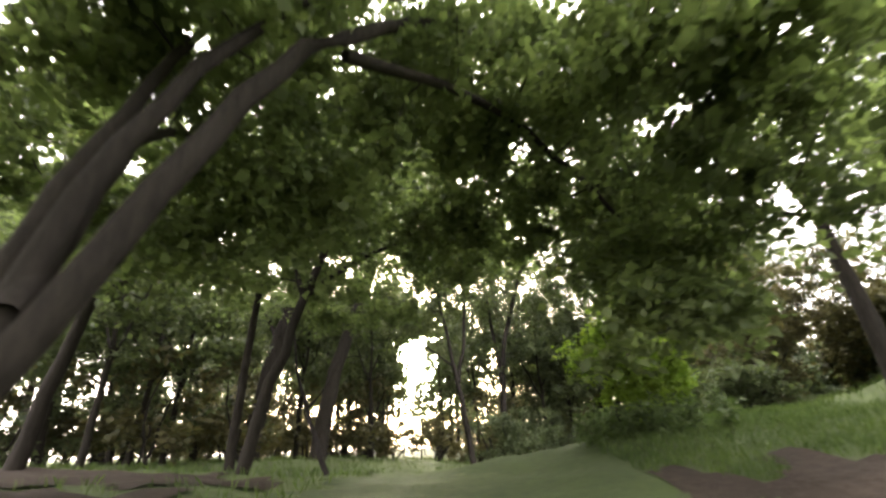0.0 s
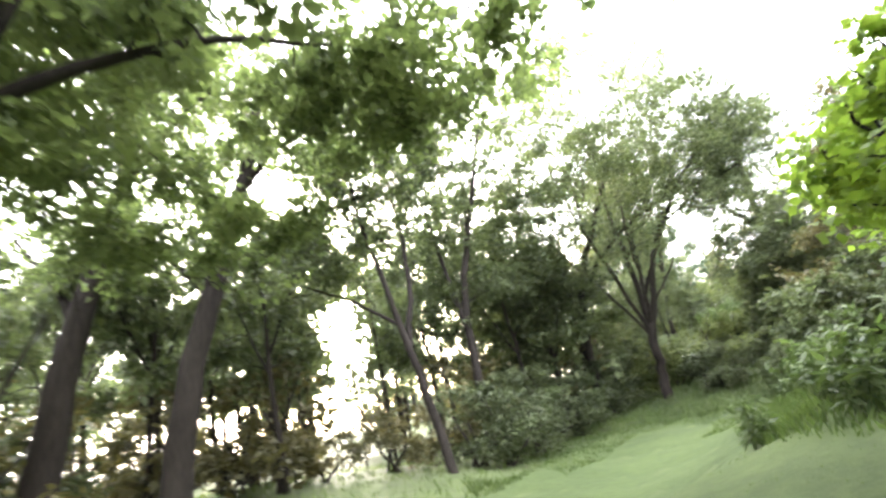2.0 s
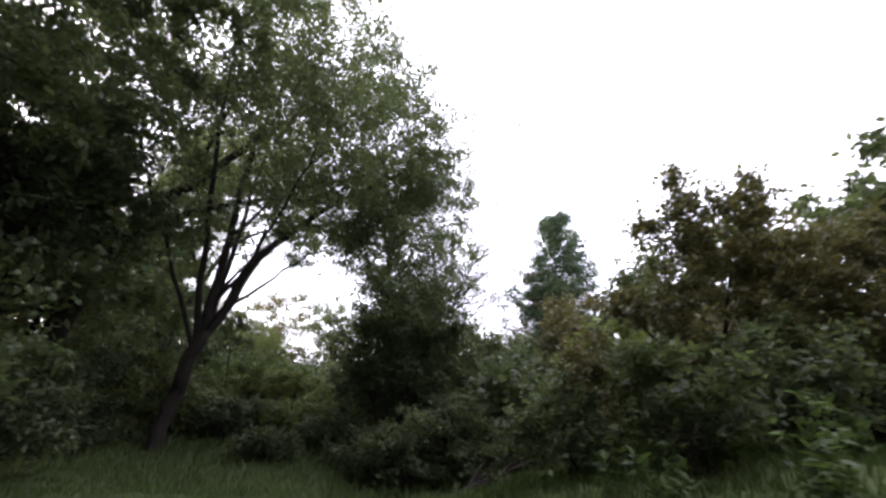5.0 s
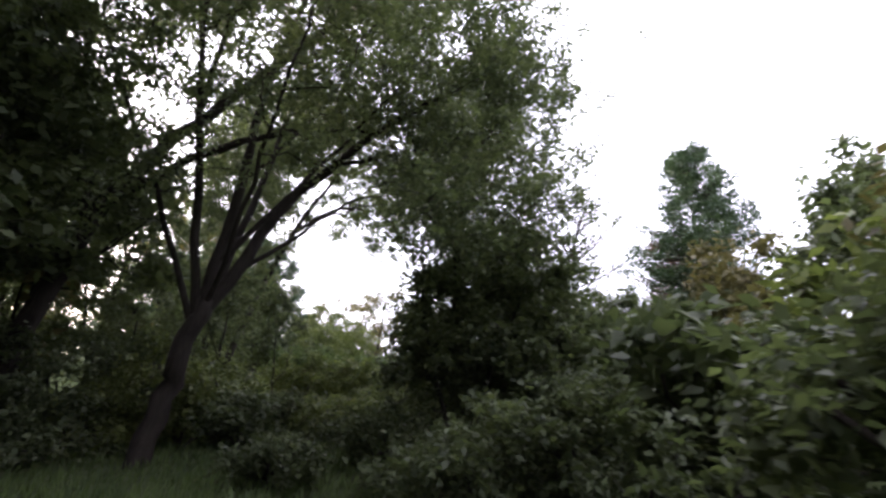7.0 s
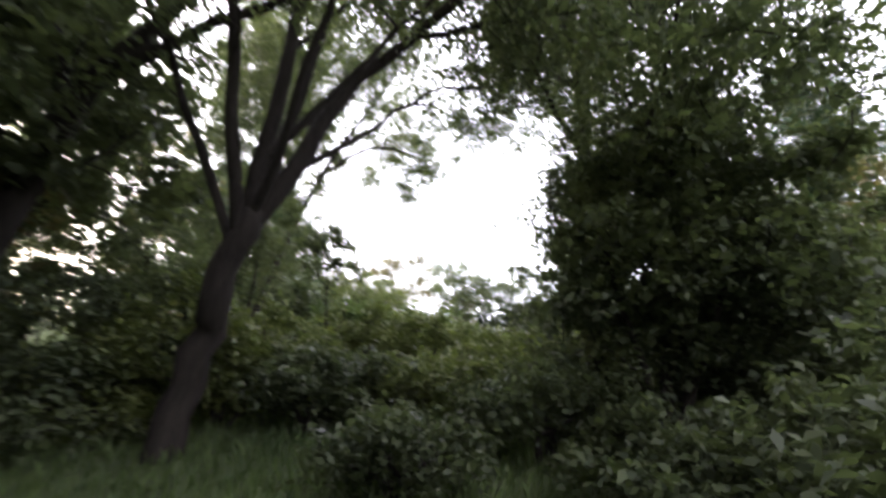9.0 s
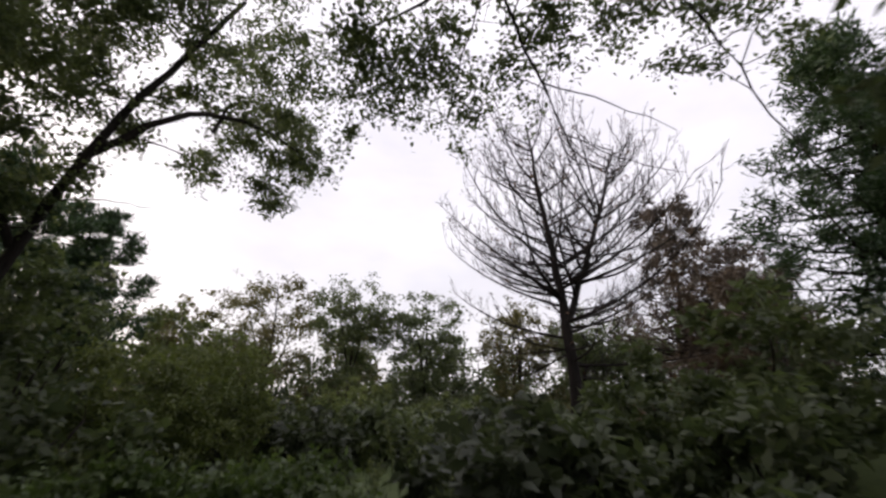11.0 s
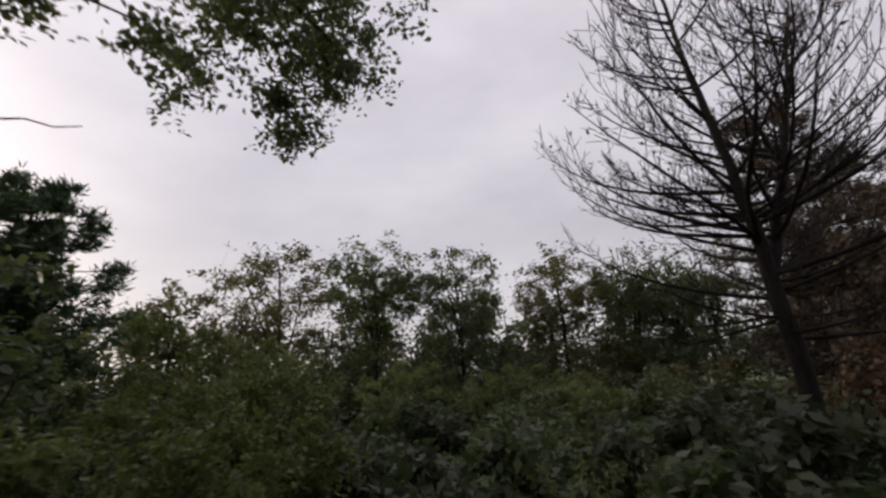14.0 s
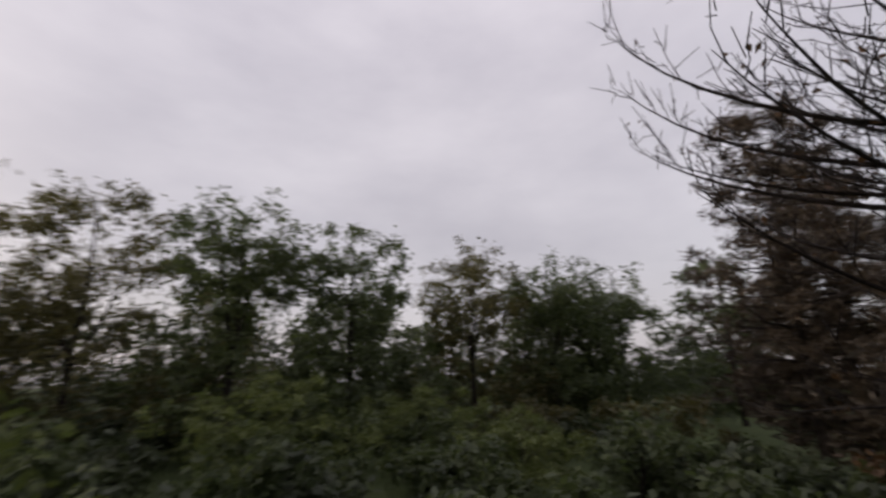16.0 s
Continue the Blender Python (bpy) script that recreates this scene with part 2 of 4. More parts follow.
# ---- growing things ----
class Wood:
    """Tapered tubes gathered into one mesh."""

    def __init__(self):
        self.v, self.f = [], []

    def tube(self, pts, r0, r1, sides=7, flare=0):
        pts = [np.asarray(p, float) for p in pts]
        base, n = len(self.v), len(pts)
        rad = [r0 + (r1 - r0) * k / (n - 1) for k in range(n)] if flare == 0 else [r0 * (1 + flare * max(0, 1 - 2.2 * k)) + (r1 - r0) * k / (n - 1) for k in range(n)]
        for k, p in enumerate(pts):
            d = pts[min(k + 1, n - 1)] - pts[max(k - 1, 0)]
            d = d / (np.linalg.norm(d) + 1e-9)
            s = np.cross(d, (0.31, 0.95, 0.1) if abs(d[2]) > 0.8 else (0, 0, 1))
            s /= np.linalg.norm(s) + 1e-9
            u = np.cross(d, s)
            r = rad[k]
            for i in range(sides):
                a = 2 * math.pi * i / sides
                self.v.append(p + r * (math.cos(a) * s + math.sin(a) * u))
        for k in range(n - 1):
            for i in range(sides):
                a, b = base + k * sides + i, base + k * sides + (i + 1) % sides
                self.f.append((a, b, b + sides, a + sides))
        self.f.append(tuple(base + (n - 1) * sides + i for i in range(sides)))

    def mesh(self, name, mat):
        return mesh_from(name, self.v, self.f, mat, True)


def smooth_line(pts, n, rng, wobble):
    """A soft curve of n points through the given ones, with a slight wander."""
    pts = np.array(pts, float)
    seg = np.r_[0, np.cumsum(np.linalg.norm(np.diff(pts, axis=0), axis=1))]
    u = np.linspace(0, seg[-1], n)
    out = np.stack([np.interp(u, seg, pts[:, i]) for i in range(3)], 1)
    for _ in range(2):
        out[1:-1] = (out[:-2] + 2 * out[1:-1] + out[2:]) / 4
    out[1:-1] += rng.normal(0, wobble, (n - 2, 3))
    return out


def leaf_mesh(name, at, size, mat, rng, slim=0.55, droop=0.25, flat=0.6):
    """One small folded leaf of two triangles at each place."""
    n = len(at)
    way = rng.normal(0, 1, (n, 3))
    way[:, 2] = way[:, 2] * 0.6 - droop
    way /= np.linalg.norm(way, axis=1)[:, None]
    nrm = rng.normal(0, 1, (n, 3)) * (1 - flat) + np.array([0, 0, 1]) * flat
    side = np.cross(way, nrm)
    side /= np.linalg.norm(side, axis=1)[:, None] + 1e-9
    up = np.cross(side, way)
    ln = size * rng.uniform(0.65, 1.35, n)[:, None]
    half = ln * slim / 2 * rng.uniform(0.8, 1.2, n)[:, None]
    mid = at + way * ln * 0.42
    v = np.stack([at, mid + side * half + up * half * 0.35, at + way * ln, mid - side * half + up * half * 0.35], 1).reshape(-1, 3)
    me = bpy.data.meshes.new(name)
    me.vertices.add(4 * n)
    me.vertices.foreach_set("co", v.ravel())
    me.loops.add(4 * n)
    me.loops.foreach_set("vertex_index", np.arange(4 * n, dtype=np.int32))
    me.polygons.add(n)
    me.polygons.foreach_set("loop_start", np.arange(0, 4 * n, 4, dtype=np.int32))
    me.polygons.foreach_set("loop_total", np.full(n, 4, dtype=np.int32))
    me.materials.append(mat)
    me.update(calc_edges=True)
    return me


def fill(blobs, count, rng, rim=0.35):
    """Places in a set of ellipsoids, each (x, y, z, rx, ry, rz), shared out by volume, fewer in the heart."""
    blobs = np.array(blobs, float)
    vol = blobs[:, 3] * blobs[:, 4] * blobs[:, 5]
    pick = rng.choice(len(blobs), count, p=vol ** 0.75 / (vol ** 0.75).sum())
    d = rng.normal(0, 1, (count, 3))
    d /= np.linalg.norm(d, axis=1)[:, None]
    r = (rim + (1 - rim) * rng.uniform(0, 1, count)) ** 0.6
    return blobs[pick, :3] + d * r[:, None] * blobs[pick, 3:]


def branch_out(nodes, targets, twigs, rng, thick, sag=0.1, gap=0.55):
    """Joins each target to the nearest standing wood with a curved branch; later ones may fork from earlier ones."""
    nodes = np.array(nodes, float)
    order = np.argsort([np.linalg.norm(nodes[:, :3] - t, axis=1).min() for t in targets])
    for k in order:
        t = targets[k]
        off = t - nodes[:, :3]
        dist = np.linalg.norm(off, axis=1) + 0.9 * np.maximum(0, nodes[:, 2] + 0.3 - t[2])
        a = nodes[np.argmin(dist)]
        line = t - a[:3]
        long = np.linalg.norm(line)
        n = max(4, min(7, int(long / gap) + 3))
        u = np.linspace(0, 1, n)[:, None]
        pts = a[:3] + line * u
        pts[:, 2] += (np.sin(np.pi * u[:, 0]) * long * rng.uniform(-sag, sag * 1.6))
        pts[1:-1] += rng.normal(0, 0.03 * long + 0.01, (n - 2, 3))
        r0 = min(a[3] * 0.7, thick * (0.35 + 0.28 * long))
        twigs.tube(pts, r0, max(0.005, thick * 0.2), 3)
        nodes = np.r_[nodes, np.c_[pts[1:], np.linspace(r0, thick * 0.2, n)[1:]]]
    return nodes


def tree(name, label, base, stems, blobs, tips, leaves, size, mat, seed, clump=0.4, thick=0.045, bark=BARK, category="tree",
         slim=0.55, droop=0.25, group="", twiggy=0, rim=0.35, wander=0.02):
    """A tree at base. stems: lists of ((x, y, z) from the base, ...), start radius, end radius; the first is the trunk. blobs: the crown."""
    rng = np.random.default_rng(seed)
    root = new(name)
    root.location = (base[0], base[1], gz(base[0], base[1]) - 0.05 if len(base) < 3 else base[2])
    tagged(root, label, category, group)
    nodes = []
    for k, (pts, r0, r1) in enumerate(stems):
        line = smooth_line(pts, max(7, 3 * len(pts)), rng, wander + 0.12 * r1)
        w = Wood()
        if k == 0:
            line[0, 2] -= 0.25
            line = np.r_[line[:1], line[:1] * .7 + line[1:2] * .3, line[1:]]
        w.tube(line, r0, r1, 9, 0.5 if k == 0 else 0)
        part("trunk" if k == 0 else "limb", w.mesh("trunk" if k == 0 else "limb", bark), root)
        radius = np.linspace(r0, r1, len(line))
        low = 0.45 if k == 0 else 0.1
        nodes += [(*p, r) for p, r, u in zip(line, radius, np.linspace(0, 1, len(line))) if u >= low]
    if tips:
        twigs = Wood()
        targets = fill(blobs, tips, rng, rim)
        targets = targets[targets[:, 2] > 0.3]
        grown = branch_out(nodes, targets, twigs, rng, thick)
        ends = targets
        if twiggy:
            fine = np.repeat(targets, twiggy, 0) + rng.normal(0, clump, (len(targets) * twiggy, 3))
            branch_out(grown[len(nodes):], fine, twigs, rng, thick * 0.55, 0.12)
            ends = np.r_[targets, fine]
        tagged(part("branchwork", twigs.mesh("branchwork", bark), root), kind="stuff")
        if leaves:
            per = rng.multinomial(leaves, rng.dirichlet(np.full(len(ends), 2.5)))
            at = np.repeat(ends, per, 0)
            spray = rng.normal(0, 1, (len(ends), 9, 3)) * np.array([1, 1, 0.55])
            spray *= (rng.uniform(0.7, 1.7, (len(ends), 9)) * clump / np.linalg.norm(spray, axis=2))[:, :, None]
            row = np.repeat(np.arange(len(ends)), per)
            along = rng.uniform(0.1, 1, len(row))[:, None]
            at = at + spray[row, rng.integers(0, 9, len(row))] * along - np.array([0, 0, 0.25]) * clump * along ** 2
            at = at + rng.normal(0, size * 0.55, at.shape)
            tagged(part("crown", leaf_mesh("crown", at, size, mat, rng, slim, droop), root), kind="stuff")
    return root


def bush(name, label, base, blobs, tips, leaves, size, mat, seed, clump=0.3, category="bush", group=""):
    rng = np.random.default_rng(seed + 500)
    stems = []
    for k in range(4):
        b = blobs[k % len(blobs)]
        stems.append(([(rng.normal(0, .15), rng.normal(0, .15), 0), (b[0] * .5, b[1] * .5, b[2] * .5), (b[0] + rng.normal(0, .3), b[1] + rng.normal(0, .3), b[2])], 0.05, 0.02))
    return tree(name, label, base, stems, blobs, tips, leaves, size, mat, seed, clump, 0.02, BARK, category, group=group, rim=0.2)


def conifer(name, label, base, height, reach, mat, seed, tufts=420, needles=26000, bark=BARK, low=0.12, size=0.17, ragged=0.25, taper=0.75):
    """A tapering evergreen: a straight stem, tiers of side branches turned up at the ends, and tufts of needles."""
    rng = np.random.default_rng(seed)
    root = new(name)
    root.location = (base[0], base[1], gz(*base[:2]) - 0.05 if len(base) < 3 else base[2])
    tagged(root, label, "conifer")
    w = Wood()
    w.tube([(0, 0, -.3), (0.03, 0, height * .5), (0, 0.03, height)], height * 0.016, 0.02, 8)
    part("trunk", w.mesh("trunk", bark), root)
    side, ends = Wood(), []
    z = height * low
    while z < height * 0.97:
        u = (z - height * low) / (height * (1 - low))
        long = reach * (1 - u) ** taper * (0.55 + 0.45 * min(1, u * 5)) + 0.15
        for k in range(5):
            a = rng.uniform(0, 2 * math.pi)
            r = long * rng.uniform(1 - 2 * ragged, 1 + ragged)
            tip = np.array([math.cos(a) * r, math.sin(a) * r, z + r * rng.uniform(0.05, 0.35)])
            mid = np.array([math.cos(a) * r * .55, math.sin(a) * r * .55, z + r * 0.02])
            side.tube([(0, 0, z), mid, tip], 0.012 + 0.012 * r, 0.006, 5)
            for s in np.arange(0.3, 1.01, 0.14):
                ends.append(mid * (1 - s) + tip * s if s > .5 else mid * (s * 2))
        z += height * 0.026
    tagged(part("branchwork", side.mesh("branchwork", bark), root), kind="stuff")
    ends = np.array(ends)
    at = ends[rng.integers(0, len(ends), needles)] + rng.normal(0, 0.17, (needles, 3)) * np.array([1, 1, .8])
    tagged(part("crown", leaf_mesh("crown", at, size, mat, rng, 0.2, -0.35, 0.3), root), kind="stuff")
    return root


def blades(name, label, inside, count, tall, mat, seed, box, category="grass", wide=0.006):
    """Upright blades of grass over a stretch of ground."""
    rng = np.random.default_rng(seed)
    x = rng.uniform(box[0], box[1], count * 3)
    y = rng.uniform(box[2], box[3], count * 3)
    ok = np.array([inside(a, b) for a, b in zip(x, y)])
    x, y = x[ok][:count], y[ok][:count]
    n = len(x)
    h = tall * rng.uniform(0.4, 1.25, n)
    a = rng.uniform(0, 2 * math.pi, n)
    lean = rng.normal(0, 0.28, (n, 2)) * h[:, None]
    z = ground_height(x, y)
    wv = np.stack([np.cos(a), np.sin(a)], 1) * (wide + 0.015 * h[:, None] * 0.5)
    p = np.stack([x, y], 1)
    v = np.zeros((n, 4, 3))
    v[:, 0, :2], v[:, 0, 2] = p - wv, z - 0.03
    v[:, 1, :2], v[:, 1, 2] = p + wv, z - 0.03
    v[:, 2, :2], v[:, 2, 2] = p + lean * 0.45 + wv * 0.7, z + h * 0.62
    v[:, 3, :2], v[:, 3, 2] = p + lean, z + h
    me = bpy.data.meshes.new(name)
    me.vertices.add(4 * n)
    me.vertices.foreach_set("co", v.ravel())
    me.loops.add(4 * n)
    idx = np.arange(4 * n, dtype=np.int32)
    me.loops.foreach_set("vertex_index", idx)
    me.polygons.add(n)
    me.polygons.foreach_set("loop_start", np.arange(0, 4 * n, 4, dtype=np.int32))
    me.polygons.foreach_set("loop_total", np.full(n, 4, dtype=np.int32))
    me.materials.append(mat)
    me.update(calc_edges=True)
    return tagged(new(name, me), label, category, kind="stuff")


# ---- wood at the start of the trail ----
tree("leaning_maple", "dark leaning maple with a broad crown over the trail", (-2.9, 2.2),
     [([(0, 0, 0), (.55, .3, 1.2), (1.0, .6, 2.6), (1.5, 1.1, 4.2), (2.6, 2.3, 6.0), (3.6, 4.0, 7.4)], .13, .06),
      ([(.35, .2, .8), (.5, .5, 2.4), (1.0, .9, 4.2), (1.6, 2.0, 6.2)], .11, .04),
      ([(.3, .15, .7), (.1, .6, 2.2), (.2, 1.2, 4.0), (.4, 2.0, 6.0)], .10, .04),
      ([(.5, .3, 1.6), (.1, 1.4, 3.6), (-.4, 3.0, 5.0), (.6, 5.1, 4.3)], .08, .03),
      ([(1.9, 1.7, 4.8), (3.6, 3.4, 5.6), (5.3, 4.7, 5.0), (6.2, 5.0, 3.8)], .08, .03)],
     # the lobes behind the trunk are unseen, added to shade it
     [(3.2, 5.4, 6.6, 4.2, 3.0, 1.8), (5.8, 5.2, 4.2, 1.7, 1.9, 1.5), (.3, 3.0, 5.6, 2.2, 2.6, 1.5), (6.2, 2.6, 5.2, 1.8, 2.0, 1.6), (2.5, 8.0, 6.6, 3.2, 1.6, 1.6), (7.2, 6.8, 5.6, 2.0, 2.0, 1.6), (6.6, 1.8, 4.8, 1.8, 1.4, 1.4), (7.0, 3.2, 3.4, 1.3, 1.6, 1.0), (6.2, 4.9, 3.2, 1.3, 1.4, .9), (-.4, 1.6, 5.4, 2.2, 1.8, 1.4), (4.6, 9.6, 6.6, 1.6, 1.2, 1.0), (.2, 6.0, 5.2, 1.6, 1.6, 1.2), (5.3, 3.0, 2.2, .8, .8, .6), (6.1, 3.4, 2.8, .9, .8, .8), (.4, 3.2, 3.6, 1.2, 1.2, .9), (1.2, 2.8, 4.6, 1.4, 1.2, .9), (-.6, 4.6, 4.4, 1.4, 1.4, 1.0), (4.2, 6.5, 5.9, 1.4, 1.2, .9), (5.2, 8.2, 6.6, 1.5, 1.3, 1.0), (3.0, 7.4, 5.4, 1.2, 1.0, .8), (-.6, -1.2, 5.4, 2.0, 1.6, 1.4), (1.6, -1.2, 6.6, 2.2, 1.8, 1.4), (4.0, -.6, 6.4, 2.2, 1.8, 1.4), (1.0, .8, 7.4, 2.6, 2.0, 1.2), (3.4, 1.8, 7.6, 2.4, 2.0, 1.2), (-2.2, .6, 4.6, 1.6, 1.4, 1.4), (3.6, 3.2, 5.6, 2.2, 1.5, .7), (6.2, 4.0, 6.9, 2.2, 2.0, .9), (1.6, 3.6, 6.8, 2.4, 2.0, .9), (4.4, 5.0, 8.2, 3.0, 2.6, 1.0), (.6, 4.0, 7.8, 2.6, 2.2, .9), (-2.6, 3.4, 5.6, 2.2, 2.0, 1.5), (-3.2, 1.8, 4.4, 1.6, 1.7, 1.3), (-2.4, 5.0, 4.4, 1.6, 1.6, 1.2)],
     900, 120000, .148, LEAF_MAPLE, 1, .5, slim=.75, rim=.1)
tree("bank_maple", "young maple with bright green leaves on the grassy bank", (3.6, 10.4),
     [([(0, 0, 0), (-.05, .05, 1.0), (-.1, 0, 1.8), (-.1, .1, 2.5)], .06, .02), ([(-.05, .05, .9), (-.5, .1, 1.6), (-.7, .1, 2.1)], .03, .01), ([(-.1, 0, 1.3), (.5, -.3, 1.9), (.8, -.5, 2.3)], .03, .01)],
     [(-.3, .1, 1.7, .8, .8, .6), (.6, -.4, 1.7, 1.0, 1.0, .8), (.2, -.2, 2.4, .8, .8, .5), (.7, .6, 1.5, .9, .9, .7), (1.2, -.2, 2.3, .8, .8, .6), (.6, -.2, 1.0, .9, .9, .5)], 140, 16500, .095, LEAF_BRIGHT, 2, .25, slim=.75)
tree("bank_oak", "oak standing on the bank with boughs reaching over the trail", (8.4, 9.2),
     [([(0, 0, 0), (-.1, .1, 2.4), (-.3, .4, 4.8), (-.4, .7, 7.6)], .2, .05), ([(-.2, .3, 3.6), (-1.6, 1.6, 4.6), (-2.8, 2.6, 4.9)], .07, .02), ([(-.2, .2, 3.4), (-1.6, -.6, 4.8), (-2.6, -1.2, 5.4)], .07, .02)],
     [(-3.3, 2.9, 4.9, .9, .7, .45), (.6, -.4, 6.2, 1.8, 1.6, 1.8), (-1.6, -1.4, 5.0, 1.5, 1.4, 1.2), (.6, -2.0, 4.2, 1.7, 1.5, 1.4)], 150, 13000, .13, LEAF_MAPLE, 7, .4, slim=.7)
tree("leaning_ash", "slender dark tree leaning out over the trail", (-4.6, 11.4),
     [([(0, 0, 0), (.3, .1, 1.5), (.8, .2, 3.4), (1.6, .5, 6.4), (2.6, 1.4, 9.0)], .16, .06),
      ([(1.1, .3, 4.2), (2.6, 1.2, 5.8), (4.2, 2.4, 6.6)], .08, .03),
      ([(2.4, 1.2, 8.6), (5.0, 2.8, 9.6), (7.6, 4.6, 9.0), (8.9, 5.2, 8.2)], .06, .015),
      ([(1.0, .3, 4.0), (.2, .8, 6.2), (-.5, 1.2, 8.5)], .08, .03)],
     [(3.6, 2.0, 7.2, 2.6, 2.2, 1.6), (4.9, 2.6, 5.9, 1.3, 1.2, .9), (.6, 1.0, 8.2, 2.6, 2.4, 2.0), (2.6, 1.4, 9.6, 2.6, 2.2, 1.6), (6.2, 2.5, 5.7, 1.7, 1.0, .8), (5.2, 3.4, 6.2, 1.8, 1.2, .9), (3.6, 4.2, 6.5, 1.8, 1.3, 1.0), (1.1, 4.0, 5.0, 1.5, 1.4, 1.1), (-.8, .9, 4.8, 1.5, 1.4, 1.1), (8.8, 5.2, 8.0, .9, .7, .5), (2.6, 4.4, 4.6, 1.2, 1.0, .9), (.6, 2.6, 6.2, 1.6, 1.6, 1.4), (1.5, 1.0, 5.4, 1.3, 1.3, 1.0), (-.1, 3.5, 7.6, 1.8, 1.8, 1.4)],
     380, 45000, .145, LEAF_MAPLE, 3, .42, slim=.7)
tree("wood_edge_maple", "leafy maple leaning from the shaded wood edge", (-8.0, 9.4),
     [([(0, 0, 0), (.3, .1, 2.2), (.8, .2, 4.4), (1.2, .4, 7.4)], .18, .05), ([(.5, .1, 3.2), (1.8, .6, 4.6), (3.0, 1.0, 5.2)], .08, .03), ([(.7, .2, 4.0), (-.8, .4, 6.0), (-1.6, .6, 7.6)], .08, .03)],
     [(1.0, .4, 7.0, 2.6, 2.4, 2.0), (2.8, .9, 5.0, 1.6, 1.5, 1.2), (-1.4, .5, 6.6, 2.0, 2.0, 1.8), (.6, -.6, 4.2, 1.5, 1.4, 1.0)], 160, 15000, .13, LEAF_MAPLE, 6, .42, slim=.7)
tree("thin_ash", "thin upright tree beside a leaning one", (-5.1, 12.0),
     [([(0, 0, 0), (.05, .1, 3), (.2, .1, 6), (.3, .4, 9.5)], .13, .04)],
     [(.2, .2, 7.6, 2.0, 2.0, 2.4), (.3, .3, 9.8, 1.5, 1.5, 1.2)], 80, 8000, .13, LEAF_MAPLE, 4, .4)
for k, (name, x, y, pts, r) in enumerate((
        ("old_oak", -7.6, 19.6, [(0, 0, 0), (.2, 0, 2.4), (.55, .2, 4.6), (1.3, .4, 8.0), (2.0, .6, 11.5)], .40),
        ("old_oak", -5.1, 19.8, [(0, 0, 0), (.35, 0, 2.6), (.9, .2, 5.0), (1.9, .5, 8.0), (2.4, .8, 11.5)], .36))):
    tree(name, "stout straight oak with rough grey-brown bark at the wood edge", (x, y),
         [(pts, r, .12), ([pts[2], (pts[2][0] - .9, .8, 6.0), (pts[2][0] - 2.2, 1.3, 7.6)], .12, .04),
          ([pts[3], (pts[3][0] + 1.5, -.4, 9.4), (pts[3][0] + 2.8, -.6, 10.2)], .11, .04)],
         [(pts[4][0], .5, 10.4, 3.0, 2.8, 2.4), (pts[2][0] - 1.6, 1.0, 7.4, 1.8, 1.8, 1.3), (pts[3][0] + 2.2, -.5, 9.0, 1.9, 1.8, 1.5), (pts[2][0] + .6, -1.2, 6.0, 1.6, 1.4, 1.0)],
         170, 14000, .15, LEAF_MAPLE, 10 + k, .45, group="oaks at the wood edge")

# unseen trees added behind the start to keep skylight off trunk and ground
for k, (x, y, h) in enumerate(((-4.6, -4.2, 8.5), (4.6, -5.0, 8.0), (-0.6, -8.4, 9.5), (-9.0, -1.5, 8.5))):
    tree("shading_tree", "unseen leafy tree added behind the start to shade the trail", (x, y),
         [([(0, 0, 0), (.1, .1, h * .35), (0, .2, h * .7), (.1, .1, h)], .2, .05), ([(.05, .1, h * .3), (1.0, -.4, h * .5), (1.6, -.6, h * .66)], .08, .02), ([(.05, .1, h * .3), (-1.0, .3, h * .48), (-1.7, .5, h * .62)], .08, .02)],
         [(0, .1, h * .78, 2.8, 2.6, h * .25), (1.6, -.5, h * .5, 1.9, 1.8, h * .2), (-1.6, .5, h * .48, 1.9, 1.8, h * .2), (0, 0, h * .38, 2.2, 2.2, h * .14)],
         100, 5600, .27, LEAF_MAPLE, 240 + k, .5, slim=.75, group="trees round the start of the trail")
for k, (x, y, s, h) in enumerate(((-13.0, 14.5, 2.2, 3.4), (-11.0, 17.8, 2.2, 3.2), (-16.0, 12.0, 2.4, 3.6), (-9.4, 21.2, 2.0, 3.0), (-17.5, 16.5, 2.6, 4.0), (-13.6, 20.6, 2.4, 3.6))):
    bush("wood_shrub", "dull green shrub among trunks in the wood", (x, y),
         [(0, 0, h * .5, s, s, h * .46), (s * .5, -.2, h * .35, s * .7, s * .7, h * .32), (-s * .4, .2, h * .72, s * .6, s * .6, h * .3)],
         40, 2600, .2, LEAF_DULL, 250 + k, .34, group="shrubs in the wood")

# a dead bough propped slantwise among the trunks
prop = new("fallen_bough")
prop.location = (-2.6, 11.3, gz(-2.6, 11.3) - .05)
tagged(prop, "bare grey fallen bough propped slantwise against undergrowth", "dead branch")
rng_prop = np.random.default_rng(5)
w_prop = Wood()
w_prop.tube(smooth_line([(0, 0, 0), (-.55, .3, 1.1), (-1.0, .6, 2.1), (-1.3, .8, 3.4)], 9, rng_prop, .02), .07, .025, 7)
part("stem", w_prop.mesh("stem", BARK_DEAD), prop)
w_prop = Wood()
w_prop.tube(smooth_line([(-.75, .42, 1.5), (-.35, .5, 2.0), (-.1, .6, 2.7)], 6, rng_prop, .02), .035, .01, 6)
part("side_branch", w_prop.mesh("side_branch", BARK_DEAD), prop)

